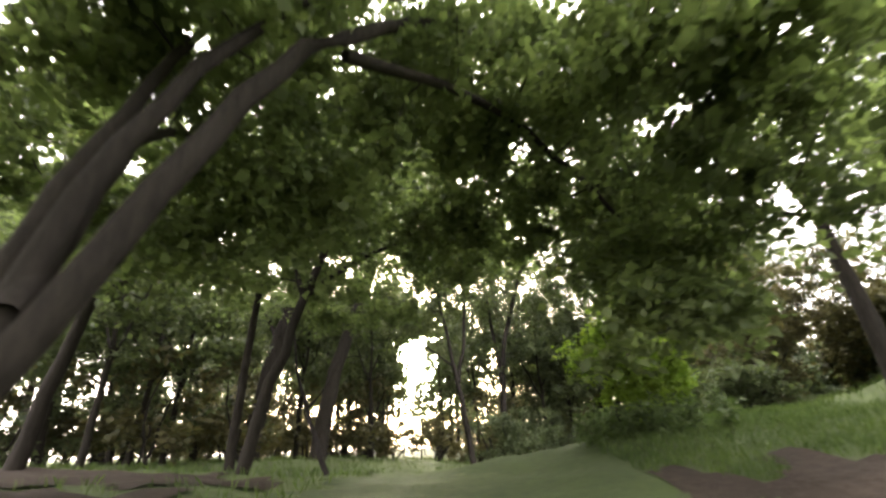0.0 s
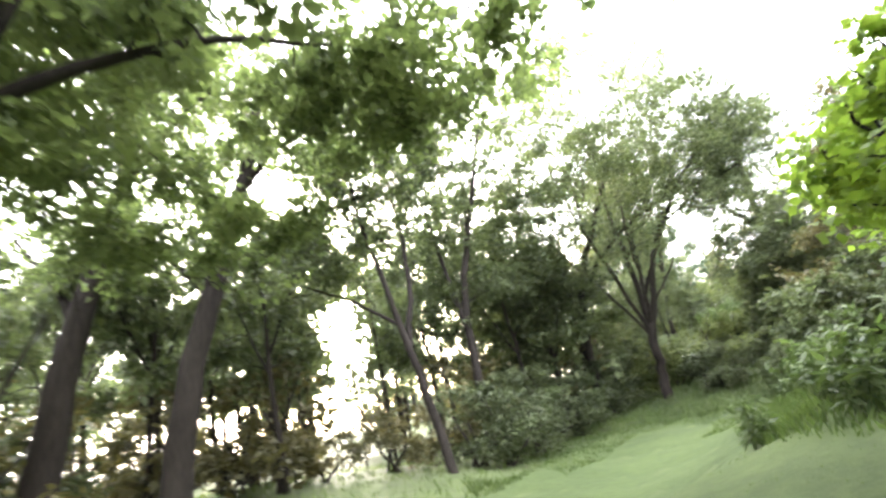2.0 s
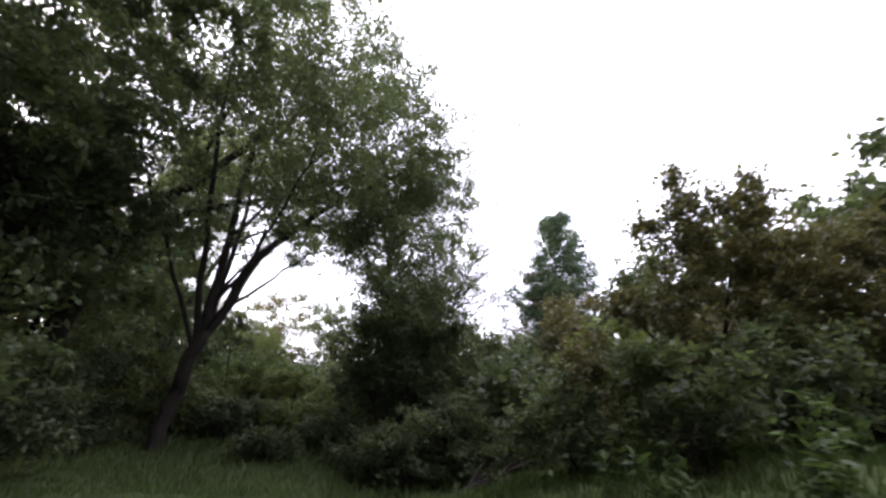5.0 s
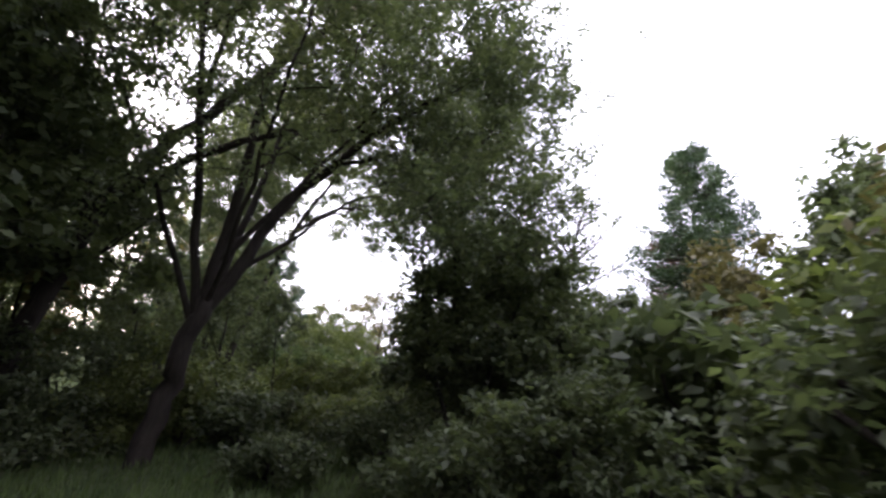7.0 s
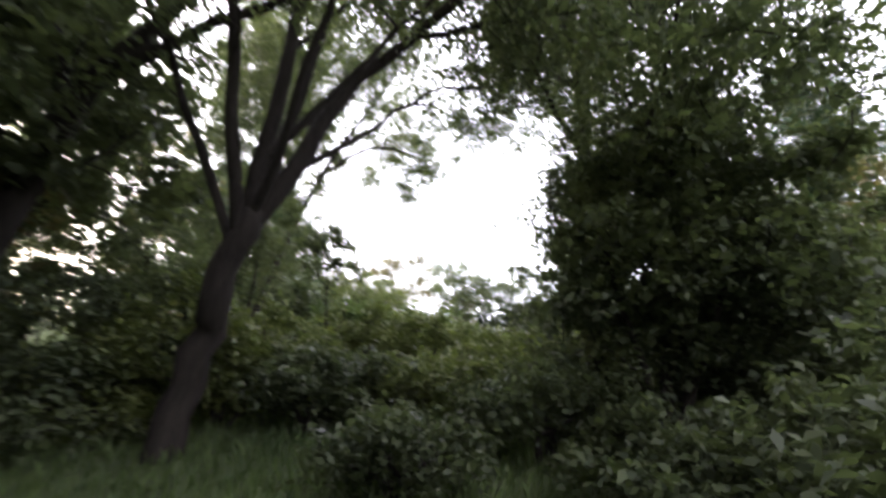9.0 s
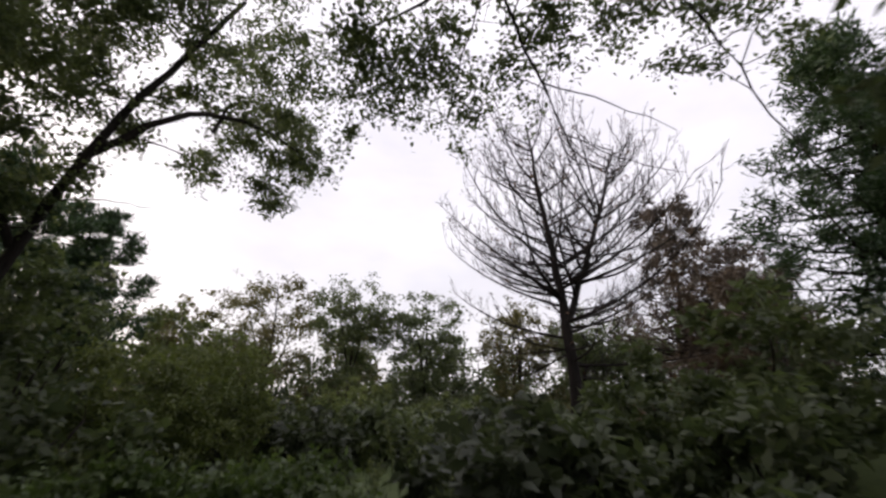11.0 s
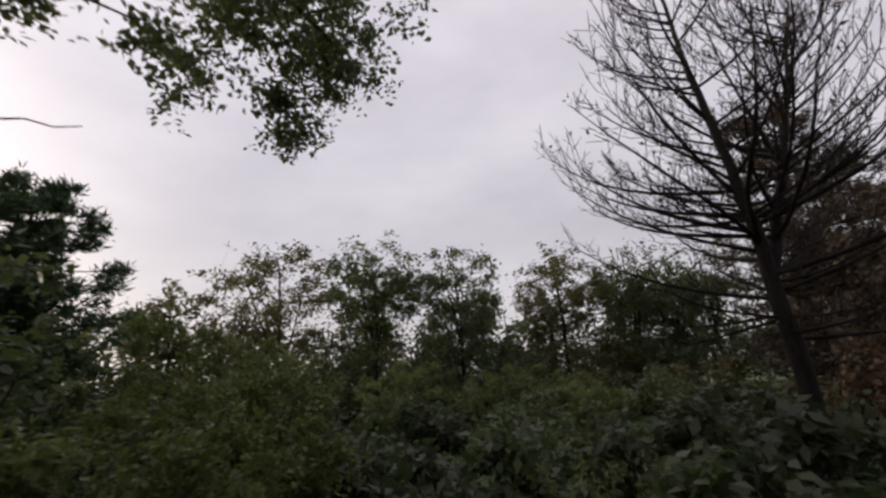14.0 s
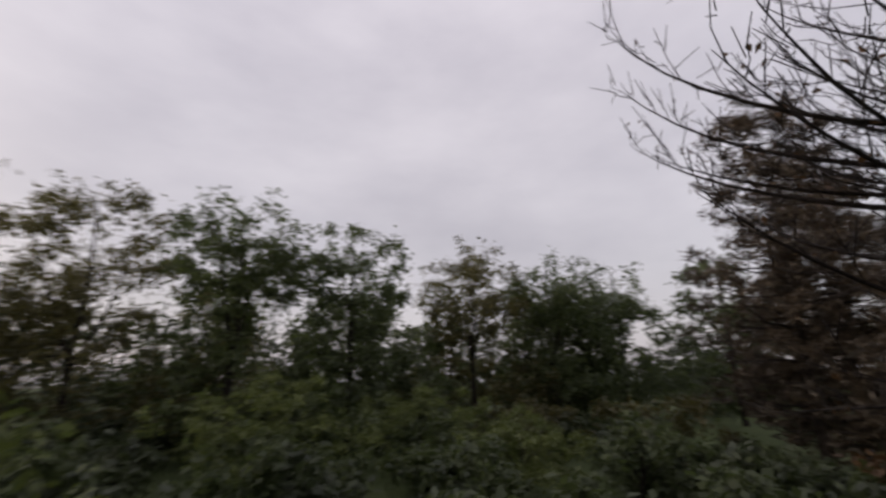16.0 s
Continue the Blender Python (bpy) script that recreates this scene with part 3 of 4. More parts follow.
# ---- row of trees along the trail ----
tree("slender_locust", "slender multi-stemmed tree with sparse leaves beside trail", (1.0, 21.4),
     [([(0, 0, 0), (-.3, .1, 2), (-.7, .2, 4.3), (-1.2, .3, 6.4), (-1.5, .4, 9.4)], .15, .04),
      ([(-.5, .2, 3.4), (-.1, .6, 5.6), (-.1, 1.3, 7.6), (-.3, 1.6, 11)], .10, .03),
      ([(-.6, .2, 4.0), (-1.9, 0, 5.0), (-3.2, -.1, 5.6)], .06, .02)],
     [(-1.2, .5, 8.6, 2.3, 2.0, 2.0), (-.2, 1.3, 10.8, 2.4, 2.0, 2.2), (-2.6, 0, 6.2, 1.4, 1.2, 1.0)],
     200, 25000, .145, LEAF_OAK, 20, .4)
tree("slender_locust", "slender tree with two long stems leaning over the trail", (2.6, 24.3),
     [([(0, 0, 0), (.1, 0, 2.6), (.2, .2, 5.4), (1.0, -.2, 8.2), (2.2, -.9, 12.2)], .2, .05),
      ([(.15, .1, 4.2), (-.2, .5, 7), (-.6, .8, 10.8)], .11, .03),
      ([(.2, .2, 5.2), (1.1, .9, 8.0), (1.6, 1.4, 11.5)], .08, .03)],
     [(1.8, -.6, 11.6, 2.2, 2.0, 2.2), (-.5, .7, 10.8, 2.4, 2.2, 2.6), (1.2, .6, 8.6, 2.0, 1.6, 1.4), (-1.4, 0, 7.0, 1.5, 1.5, 1.2), (.2, .2, 8.6, 2.2, 1.8, 1.6), (2.4, -.8, 10.0, 1.8, 1.6, 1.6), (.5, .5, 5.6, 1.7, 1.5, 1.2), (2.2, 1.2, 6.6, 1.9, 1.5, 1.4), (-1.2, .6, 5.0, 1.6, 1.5, 1.2), (3.4, .6, 9.0, 1.8, 1.6, 1.5)],
     250, 25000, .145, LEAF_OAK, 21, .42)
K = 1.34
tree("spreading_locust", "large spreading tree with forked dark trunk beside the trail", (10.9, 27.5),
     [([(0, 0, 0), (.05, -.05, 1.1), (.1, -.12, 2.1), (.17, -.25, 3.1)], .22, .17),
      ([(.17, -.25, 2.9), (.55, -.4, 4.0), (.75 * K, -.25 * K, 4.0 * K), (1.4 * K, -.8 * K, 5.4 * K), (2.2 * K, -2.4 * K, 7.0 * K), (2.6 * K, -4.2 * K, 8.0 * K)], .15, .04),
      ([(.15, -.25, 2.8), (.25, -.1, 4.0), (.2 * K, .2 * K, 6.5 * K), (.4 * K, 0, 9.4 * K), (.5 * K, -.4 * K, 12.4 * K)], .13, .03),
      ([(.17, -.25, 3.0), (.6, .1, 4.5), (1.2 * K, .8 * K, 6.4 * K), (1.6 * K, 1.2 * K, 9.6 * K)], .10, .03),
      ([(.12, -.18, 2.6), (-.3, -.25, 4.0), (-1.4 * K, -.5 * K, 6.0 * K), (-2.0 * K, -.8 * K, 8.6 * K)], .10, .03),
      ([(.5, -.35, 3.8), (1.4, -.7, 4.9), (2.6, -1.3, 6.6), (3.8, -1.7, 7.2)], .06, .015),
      ([(.25, -.2, 4.0), (1.0 * K, -1.1 * K, 5.2 * K), (1.2 * K, -2.4 * K, 6.6 * K)], .07, .02),
      ([(.1, -.15, 2.5), (-.5 * K, .5 * K, 3.4 * K), (-1.7 * K, 1.1 * K, 5.6 * K), (-2.6 * K, 1.4 * K, 7.4 * K)], .07, .02),
      ([(.3, -.3, 4.4), (1.3 * K, .3 * K, 4.3 * K), (2.2 * K, 1.0 * K, 5.6 * K), (2.8 * K, 1.4 * K, 7.4 * K)], .05, .015),
      ([(.35, .1, 6.1), (1.0 * K, -.4 * K, 6.2 * K), (1.5 * K, -.7 * K, 8.4 * K)], .05, .015),
      ([(1.9, -1.0, 7.2), (2.4 * K, -2.4 * K, 5.9 * K), (3.2 * K, -3.9 * K, 6.2 * K)], .06, .02),
      ([(.15, -.22, 2.9), (-.2 * K, -1.0 * K, 3.2 * K), (-.9 * K, -2.2 * K, 4.4 * K), (-1.3 * K, -3.0 * K, 5.6 * K)], .06, .02)],
     [(x * K, y * K, z * K, rx * K, ry * K, rz * K) for x, y, z, rx, ry, rz in (
         (.4, -.2, 11.4, 3.0, 2.6, 2.3), (2.6, -2.6, 8.2, 2.2, 2.2, 1.8), (-2.2, -.8, 8.2, 2.3, 2.2, 2.2), (1.4, 1.2, 8.6, 2.4, 2.0, 2.0),
         (2.6, -4.3, 7.6, 1.0, 1.2, 1.0), (2.4, -2.2, 5.6, 1.3, 1.1, .8), (1.2, -2.6, 7.0, 1.8, 1.6, 1.5), (2.9, -1.4, 5.7, 1.0, .8, .5),
         (2.0, -3.2, 6.0, 1.4, 1.2, 1.0), (.4, -.2, 13.0, 1.8, 1.6, 1.0), (3.0, -4.0, 6.2, 1.0, 1.0, .8), (-2.4, .9, 6.2, 1.9, 1.6, 1.5), (-.6, .6, 7.2, 1.5, 1.4, 1.3), (2.4, -.6, 10.6, 2.0, 1.8, 1.5), (1.7, .6, 4.7, .7, .6, .5),
         (1.6, -1.0, 4.8, 1.1, .9, .6), (-1.9, .6, 3.6, 1.3, 1.1, .9), (-3.0, .8, 4.6, 1.4, 1.2, 1.0), (-1.2, 1.4, 4.4, 1.3, 1.2, .9), (2.4, -1.3, 5.4, 1.1, .9, .6), (-1.1, -2.6, 5.2, 1.5, 1.4, 1.2), (.2, -1.6, 5.6, 1.2, 1.1, .8), (-.4, -3.2, 6.6, 1.4, 1.3, 1.1), (2.3, .5, 7.0, 1.2, 1.1, 1.0), (2.6, -1.0, 7.0, 1.6, 1.5, 1.2), (.6, -2.8, 9.0, 1.8, 1.6, 1.4), (-1.8, -2.4, 7.6, 1.6, 1.5, 1.5),
         (-1.6, -.6, 4.6, 1.3, 1.2, 1.0), (-2.8, -.4, 5.4, 1.4, 1.3, 1.2), (-.6, -1.4, 4.6, 1.1, 1.0, .7), (.6, -1.4, 6.6, 1.3, 1.2, 1.0), (-3.2, -1.6, 8.8, 1.6, 1.5, 1.6))],
     840, 98000, .122, LEAF_OAK, 22, .5, thick=.05, wander=.03, twiggy=1)
tree("leaning_oak", "dark tree behind the forked one with long leaning limbs", (9.2, 30.4),
     [([(0, 0, 0), (.1, -.1, 2.4), (.3, -.3, 4.6), (.8, -.9, 6.6), (1.9, -2.2, 9.2), (2.8, -3.4, 11.4)], .24, .09),
      ([(.5, -.5, 5.4), (1.6, -2.0, 6.9), (2.8, -3.6, 7.9), (4.2, -5.0, 8.2)], .13, .04),
      ([(.3, -.3, 4.4), (-.8, -.9, 6.6), (-1.6, -1.4, 9.2)], .11, .03),
      ([(1.2, -1.4, 7.8), (.6, -2.6, 9.6), (.4, -3.4, 11.8)], .08, .03)],
     [(2.6, -3.2, 11.6, 2.4, 2.2, 1.6), (3.6, -4.6, 8.9, 1.6, 1.4, .9), (-1.6, -1.4, 9.4, 2.2, 2.0, 2.0), (.4, -3.2, 11.4, 2.2, 2.0, 1.6), (-1.6, -.6, 6.2, 2.0, 1.8, 1.6), (-3.0, -.4, 8.0, 2.2, 2.0, 2.2), (-.6, .6, 11.4, 2.4, 2.2, 1.8), (-2.6, -.8, 4.6, 1.6, 1.5, 1.2), (-4.4, -.8, 6.2, 1.8, 1.6, 1.8), (-4.2, -1.2, 9.4, 2.0, 1.8, 1.8), (-5.6, -1.6, 7.8, 1.8, 1.6, 1.8)],
     280, 25000, .14, LEAF_OAK, 26, .46)
for k, (x, y, h) in enumerate(((7.4, 35.6, 9.0), (10.6, 36.2, 8.4), (5.0, 33.6, 9.6), (12.6, 35.4, 7.0), (9.0, 38.4, 10.0))):
    tree("thicket_tree", "slim dark tree in the crowded wood beside the trail", (x, y),
         [([(0, 0, 0), (.1, .1, h * .3), (-.1, 0, h * .6), (.1, .2, h)], .11, .03), ([(.05, .05, h * .25), (.6, -.3, h * .45), (.9, -.4, h * .7)], .05, .015), ([(.08, .08, h * .2), (-.7, -.2, h * .42), (-1.1, -.3, h * .62)], .05, .015)],
         [(0, .1, h * .8, 1.9, 1.8, h * .26), (.6, -.4, h * .5, 1.7, 1.5, h * .22), (-.9, -.3, h * .48, 1.7, 1.5, h * .22), (0, -.3, h * .3, 1.5, 1.3, h * .12)],
         110, 7500, .175, LEAF_OAK, 230 + k, .42, group="trees in the crowded wood")
tree("dark_hazel", "dense dark many-stemmed small tree at the gap edge", (13.65, 22.6),
     [([(0, 0, 0), (.05, .05, 1.2), (.1, 0, 2.6), (.2, -.2, 4.2)], .09, .02), ([(.02, .02, .3), (-.5, .4, 1.6), (-.8, .7, 3.4)], .05, .015), ([(.02, 0, .3), (.5, -.3, 1.8), (.9, -.7, 3.4)], .06, .015), ([(0, -.02, .4), (-.1, -.6, 1.9), (.1, -1.0, 3.4)], .05, .015)],
     [(.1, 0, 2.6, 1.3, 1.3, 1.2), (-.6, .5, 2.2, .8, .8, .9), (-.8, .6, 1.5, .7, .7, .6), (.3, -.9, 2.2, 1.4, 1.2, 1.2), (.2, -.1, 3.6, .9, .9, .8), (.5, -1.2, 3.4, 1.1, 1.0, .8), (.8, -1.6, 1.4, 1.2, 1.1, .9), (.4, .1, 1.3, 1.0, .9, .6), (-.7, .5, 3.4, .5, .5, .6), (.5, -.6, 4.3, .5, .5, .5)],
     300, 26000, .105, LEAF_OAK, 27, .3, slim=.75)
tree("overhanging_locust", "tall thin tree whose drooping leafy boughs hang over the gap", (15.2, 23.8),
     [([(0, 0, 0), (-.1, .1, 3.0), (0, .3, 6.0), (.6, .8, 8.4), (1.2, 1.4, 10.6)], .17, .05),
      ([(.1, .4, 6.4), (1.4, 1.6, 8.2), (2.8, 2.6, 9.9), (4.2, 3.6, 10.2)], .09, .03),
      ([(.5, .7, 8.0), (2.4, 1.0, 9.9), (4.2, 1.0, 10.3), (5.2, .6, 10.0)], .07, .02),
      ([(3.4, 3.0, 10.0), (3.9, 4.6, 10.2), (3.9, 6.2, 9.8)], .04, .01),
      ([(3.6, 3.2, 10.0), (4.6, 2.7, 8.6), (5.3, 2.2, 7.3), (5.9, 2.0, 6.6)], .03, .006),
      ([(4.6, 2.7, 8.6), (5.3, 1.6, 8.4), (6.0, .7, 8.2)], .014, .005),
      ([(5.0, 2.4, 7.8), (5.7, 1.4, 7.5), (6.4, .6, 7.6)], .012, .005),
      ([(4.2, 1.0, 10.3), (5.2, -.1, 8.8), (5.6, -.8, 7.0), (5.4, -1.2, 6.2)], .025, .006),
      ([(3.0, 2.8, 9.9), (3.5, 3.6, 8.8), (3.6, 3.9, 7.4)], .015, .005),
      ([(-.1, .2, 4.6), (-1.0, 1.0, 6.4), (-1.8, 1.6, 8.0)], .07, .02),
      ([(0, .3, 5.6), (-.6, -.6, 7.4), (-.9, -1.2, 9.2)], .06, .02),
      ([(-.05, .1, 2.4), (-1.5, -.8, 3.3), (-3.0, -1.5, 3.6), (-4.2, -1.8, 3.4)], .06, .015)],
     [(-3.9, -1.7, 3.2, .9, .9, .7), (-3.2, -2.3, 3.4, 1.0, 1.0, .8), (-2.6, -1.5, 4.0, 1.1, 1.0, .8), (-3.4, -1.3, 4.4, 1.0, .9, .7), (-1.6, -1.7, 4.6, 1.3, 1.2, .9), (-2.2, -2.5, 4.6, 1.1, 1.1, .8), (-2.6, -2.0, 5.6, 1.2, 1.1, .8), (3.8, 6.2, 9.3, 1.0, .9, .5), (4.4, 5.3, 9.2, 1.0, .9, .5), (4.7, 4.4, 9.1, 1.0, .9, .5), (4.4, 3.3, 9.2, .9, .8, .5), (4.1, 2.4, 9.5, .9, .8, .5), (4.9, 1.0, 9.5, 1.0, .9, .5), (5.2, -.2, 9.0, .9, .9, .6), (3.9, 4.8, 9.6, 1.3, 1.2, .8), (2.4, 2.4, 9.8, 1.5, 1.4, 1.0),
      (1.2, 1.4, 10.6, 1.9, 1.8, 1.3), (3.2, 1.2, 10.4, 1.6, 1.4, .9), (-1.8, 1.2, 8.4, 1.2, 1.0, 1.0), (-.9, -1.2, 9.0, 1.4, 1.2, 1.2), (-.6, .6, 6.6, 1.4, 1.3, 1.1), (.8, 2.2, 8.6, 1.4, 1.3, 1.0), (-1.6, -2.2, 7.6, 1.4, 1.2, 1.0)],
     470, 60000, .095, LEAF_OAK, 25, .38, twiggy=1)
tree("forked_sapling", "thin forked sapling with few leaves on the bank", (15.0, 29.5),
     [([(0, 0, 0), (-.05, .05, .7), (-.1, .1, 1.2), (-.2, .2, 2.0), (-.25, .3, 2.7)], .035, .012), ([(-.06, .06, .8), (.1, -.1, 1.3), (.15, -.15, 1.9)], .02, .007)],
     [(-.3, .3, 2.7, .8, .8, .7), (-.7, .3, 3.2, .6, .6, .5)], 40, 2200, .1, LEAF_OAK, 23, .18)

tree("bright_ash", "young green tree behind the gap in the bank", (15.6, 33.6),
     [([(0, 0, 0), (.1, .1, 1.6), (.0, .2, 3.2), (.1, .3, 5.0)], .07, .02), ([(.05, .1, 1.4), (-.7, .4, 2.8), (-1.0, .5, 3.8)], .03, .01)],
     [(0, .2, 4.4, 1.2, 1.2, 1.2), (-.9, .5, 3.6, 1.0, 1.0, 1.0), (.3, .2, 2.6, 1.0, 1.0, .8)], 60, 5200, .12, LEAF_OAK, 24, .35)

# undergrowth between the trunks
# shrubs given LEAF_OLIVE are paler to stand in for light on their leaves
for k, (x, y, s, h, mat) in enumerate(((3.7, 23.2, 1.2, 3.0, LEAF_DULL), (2.8, 22.4, 1.1, 2.6, LEAF_DULL), (1.9, 22.6, 1.3, 2.4, LEAF_DULL),
                                       (12.3, 29.4, 1.3, 2.2, LEAF_OLIVE), (12.8, 28.2, 1.0, 1.9, LEAF_OLIVE), (9.8, 28.9, .9, 1.4, LEAF_DULL), (8.8, 28.4, .9, 1.2, LEAF_DULL), (11.9, 28.1, .8, 1.5, LEAF_OLIVE), (12.4, 27.0, .8, 1.2, LEAF_DULL), (4.9, 25.4, 1.0, 1.6, LEAF_DULL), (10.8, 29.0, .8, 1.3, LEAF_OLIVE), (11.6, 28.9, 1.1, 2.3, LEAF_OLIVE), (6.2, 26.0, 1.2, 2.0, LEAF_DULL), (5.0, 26.6, 1.3, 2.2, LEAF_DULL), (10.4, 30.2, 1.3, 2.4, LEAF_DULL), (13.6, 26.8, .9, 1.0, LEAF_DULL), (4.0, 28.0, 1.4, 2.6, LEAF_DULL), (9.6, 30.4, 1.6, 3.0, LEAF_DULL), (11.4, 29.6, 1.5, 2.4, LEAF_DULL), (6.2, 27.4, 1.6, 3.2, LEAF_DULL), (-0.6, 23.6, 1.2, 2.0, LEAF_MIXED),
                                       (12.2, 31.2, 1.6, 3.4, LEAF_DULL), (-2.6, 24.5, 1.2, 1.8, LEAF_MIXED), (8.2, 32.0, 1.5, 3.6, LEAF_DULL), (7.2, 30.4, 1.4, 3.2, LEAF_DULL), (5.8, 29.8, 1.4, 3.4, LEAF_DULL), (9.4, 33.4, 1.6, 4.0, LEAF_DULL), (4.6, 31.2, 1.5, 3.8, LEAF_DULL), (7.0, 34.0, 1.8, 4.2, LEAF_DULL), (3.6, 29.4, 1.3, 3.0, LEAF_MIXED))):
    bush("thicket_shrub", "dense dull green shrub in the shade under trees", (x, y),
         [(0, 0, h * .5, s, s, h * .46), (s * .5, -.2, h * .35, s * .7, s * .7, h * .32), (-s * .4, .2, h * .72, s * .6, s * .6, h * .3)],
         30, 3100, .122, mat, 40 + k, .3, group="shrubs under the trees")

# ---- bank and bushes right of the trail ----
bush("tall_shrub", "tall dense shrub with turning brownish leaves on the bank", (9.6, 15.0),
     [(0, 0, 1.9, 1.5, 1.6, 1.6), (.1, -.2, 3.4, 1.2, 1.3, 1.2), (-.5, .9, 2.0, .9, .9, 1.2), (.2, -1.4, 2.4, 1.2, 1.2, 1.5), (-.1, .3, 4.5, .6, .7, .7), (.1, -.8, 4.4, .8, .8, .7), (.9, -2.2, 3.2, 1.1, 1.1, 1.3), (-.9, 1.6, .9, .8, .8, .8), (-.2, .5, 3.6, .7, .7, .8)],
     300, 33000, .10, LEAF_MIXED, 60, .26)
bush("round_bush", "dark leafy bush as tall as a small tree beside the gap", (15.2, 22.9),
     [(0, 0, 2.2, 2.0, 2.1, 2.0), (.2, .2, 4.0, 1.7, 1.6, 1.5), (-1.2, .9, 2.6, 1.0, 1.0, 1.2), (.9, -1.5, 2.2, 1.6, 1.5, 1.8), (-.6, .4, 3.6, 1.3, 1.3, 1.2), (.4, -1.6, 3.0, 1.5, 1.4, 1.2), (-1.0, .2, 1.0, 1.7, 1.7, .9), (.5, -1.2, 1.0, 1.8, 1.8, .9), (.1, .8, 5.2, 1.1, 1.0, .9), (-.6, 1.0, 4.2, 1.2, 1.0, 1.0), (.9, .4, 5.2, 1.1, 1.1, .9)],
     360, 46000, .095, LEAF_OAK, 61, .32)
for k, (x, y, s, h) in enumerate(((11.7, 20.9, 1.3, 1.8), (12.4, 22.2, 1.1, 1.0), (13.2, 23.8, 1.2, 1.1), (12.6, 20.0, 1.4, 2.2), (11.6, 24.6, .9, .8))):
    bush("edge_bush", "low dark bush at the edge of the trail", (x, y),
         [(0, 0, h * .5, s, s, h * .5), (.4, .3, h * .6, s * .6, s * .6, h * .45), (-.4, .2, h * .45, s * .7, s * .7, h * .4)], 60, 6500, .1, LEAF_OAK, 63 + 7 * k, .25, group="bushes at the trail edge")
bush("trailside_bush", "low green bush below the bank", (9.6, 19.4),
     [(1.6, -.6, .9, 1.0, 1.0, .9), (2.4, -1.6, 1.4, 1.1, 1.0, 1.2)], 60, 6500, .1, LEAF_DULL, 62, .26)
for k, (x, y, s, h) in enumerate(((7.6, 15.8, 1.1, 1.5), (8.8, 17.2, 1.0, 1.5), (8.3, 14.2, 1.1, 1.8), (7.6, 12.6, .9, 1.2))):
    bush("skirt_bush", "low dull bush at the foot of a taller shrub", (x, y),
         [(0, 0, h * .5, s, s, h * .5), (.4, .3, h * .6, s * .6, s * .6, h * .45)], 50, 5000, .11, LEAF_OAK, 66 + k, .25, group="bushes below the tall shrub")
for k, (x, y, s, h) in enumerate(((16.6, 29.9, 1.5, 1.4), (18.0, 31.6, 1.6, 1.4), (17.6, 28.6, 1.4, 1.3), (19.2, 30.2, 1.5, 1.3), (15.4, 25.6, 1.6, 1.2), (16.8, 24.6, 1.7, 1.6), (14.2, 26.6, 1.3, .9), (17.4, 26.4, 1.6, 1.3))):
    bush("bank_bush", "low leafy green bush covering the bank", (x, y),
         [(0, 0, h * .5, s, s, h * .5), (.5, .3, h * .6, s * .6, s * .6, h * .45)], 60, 6000, .12, (LEAF_OLIVE if k > 3 else (LEAF_OLIVE, WEED)[k % 2]), 70 + k, .25, group="bushes on the bank")
# the LEAF_OLIVE tree has lighter leaves in place of skylight over the trail
HILL = ((13.5, 12.6, 5.0, LEAF_MIXED), (15.6, 10.2, 5.6, LEAF_OAK), (18.5, 12.6, 5.5, LEAF_DULL), (13.8, 10.0, 7.0, LEAF_OAK), (17.2, 7.0, 6.4, LEAF_OAK),
        (22, 14.6, 6.0, LEAF_DULL), (14.6, 16.4, 3.8, LEAF_OLIVE), (17.6, 17.6, 3.8, LEAF_MIXED), (20.4, 20.6, 4.6, LEAF_DULL), (22.4, 18.4, 4.4, LEAF_MIXED), (12.6, 18.6, 2.8, LEAF_DULL),
        (15.8, 20.4, 3.2, LEAF_DULL), (12.0, 5.0, 5.2, LEAF_MIXED), (11.6, 12.4, 2.4, LEAF_MIXED), (12.4, 10.4, 2.2, LEAF_DULL), (14.8, 13.4, 3.0, LEAF_MIXED), (13.0, 14.4, 3.4, LEAF_MIXED), (16.4, 14.6, 4.2, LEAF_DULL), (10.8, 9.4, 1.8, LEAF_MIXED), (15.4, 12.0, 3.6, LEAF_OAK), (19.8, 15.6, 4.6, LEAF_DULL))
for k, (x, y, h, mat) in enumerate(HILL):
    s = h * .36
    bush("hillside_tree", "small dense tree in a row on the rising hillside", (x, y),
         [(0, 0, h * .45, s, s, h * .42), (s * .3, -s * .2, h * .75, s * .7, s * .7, h * .26), (-s * .5, s * .3, h * .55, s * .6, s * .6, h * .35)],
         40, 2500, .26, mat, 80 + k, .34, category="tree", group="trees on the hillside")
conifer("pine", "dark green pine standing behind the hillside trees", (26.6, 19.6), 10.7, 3.2, NEEDLE, 100, needles=34000, size=.24)

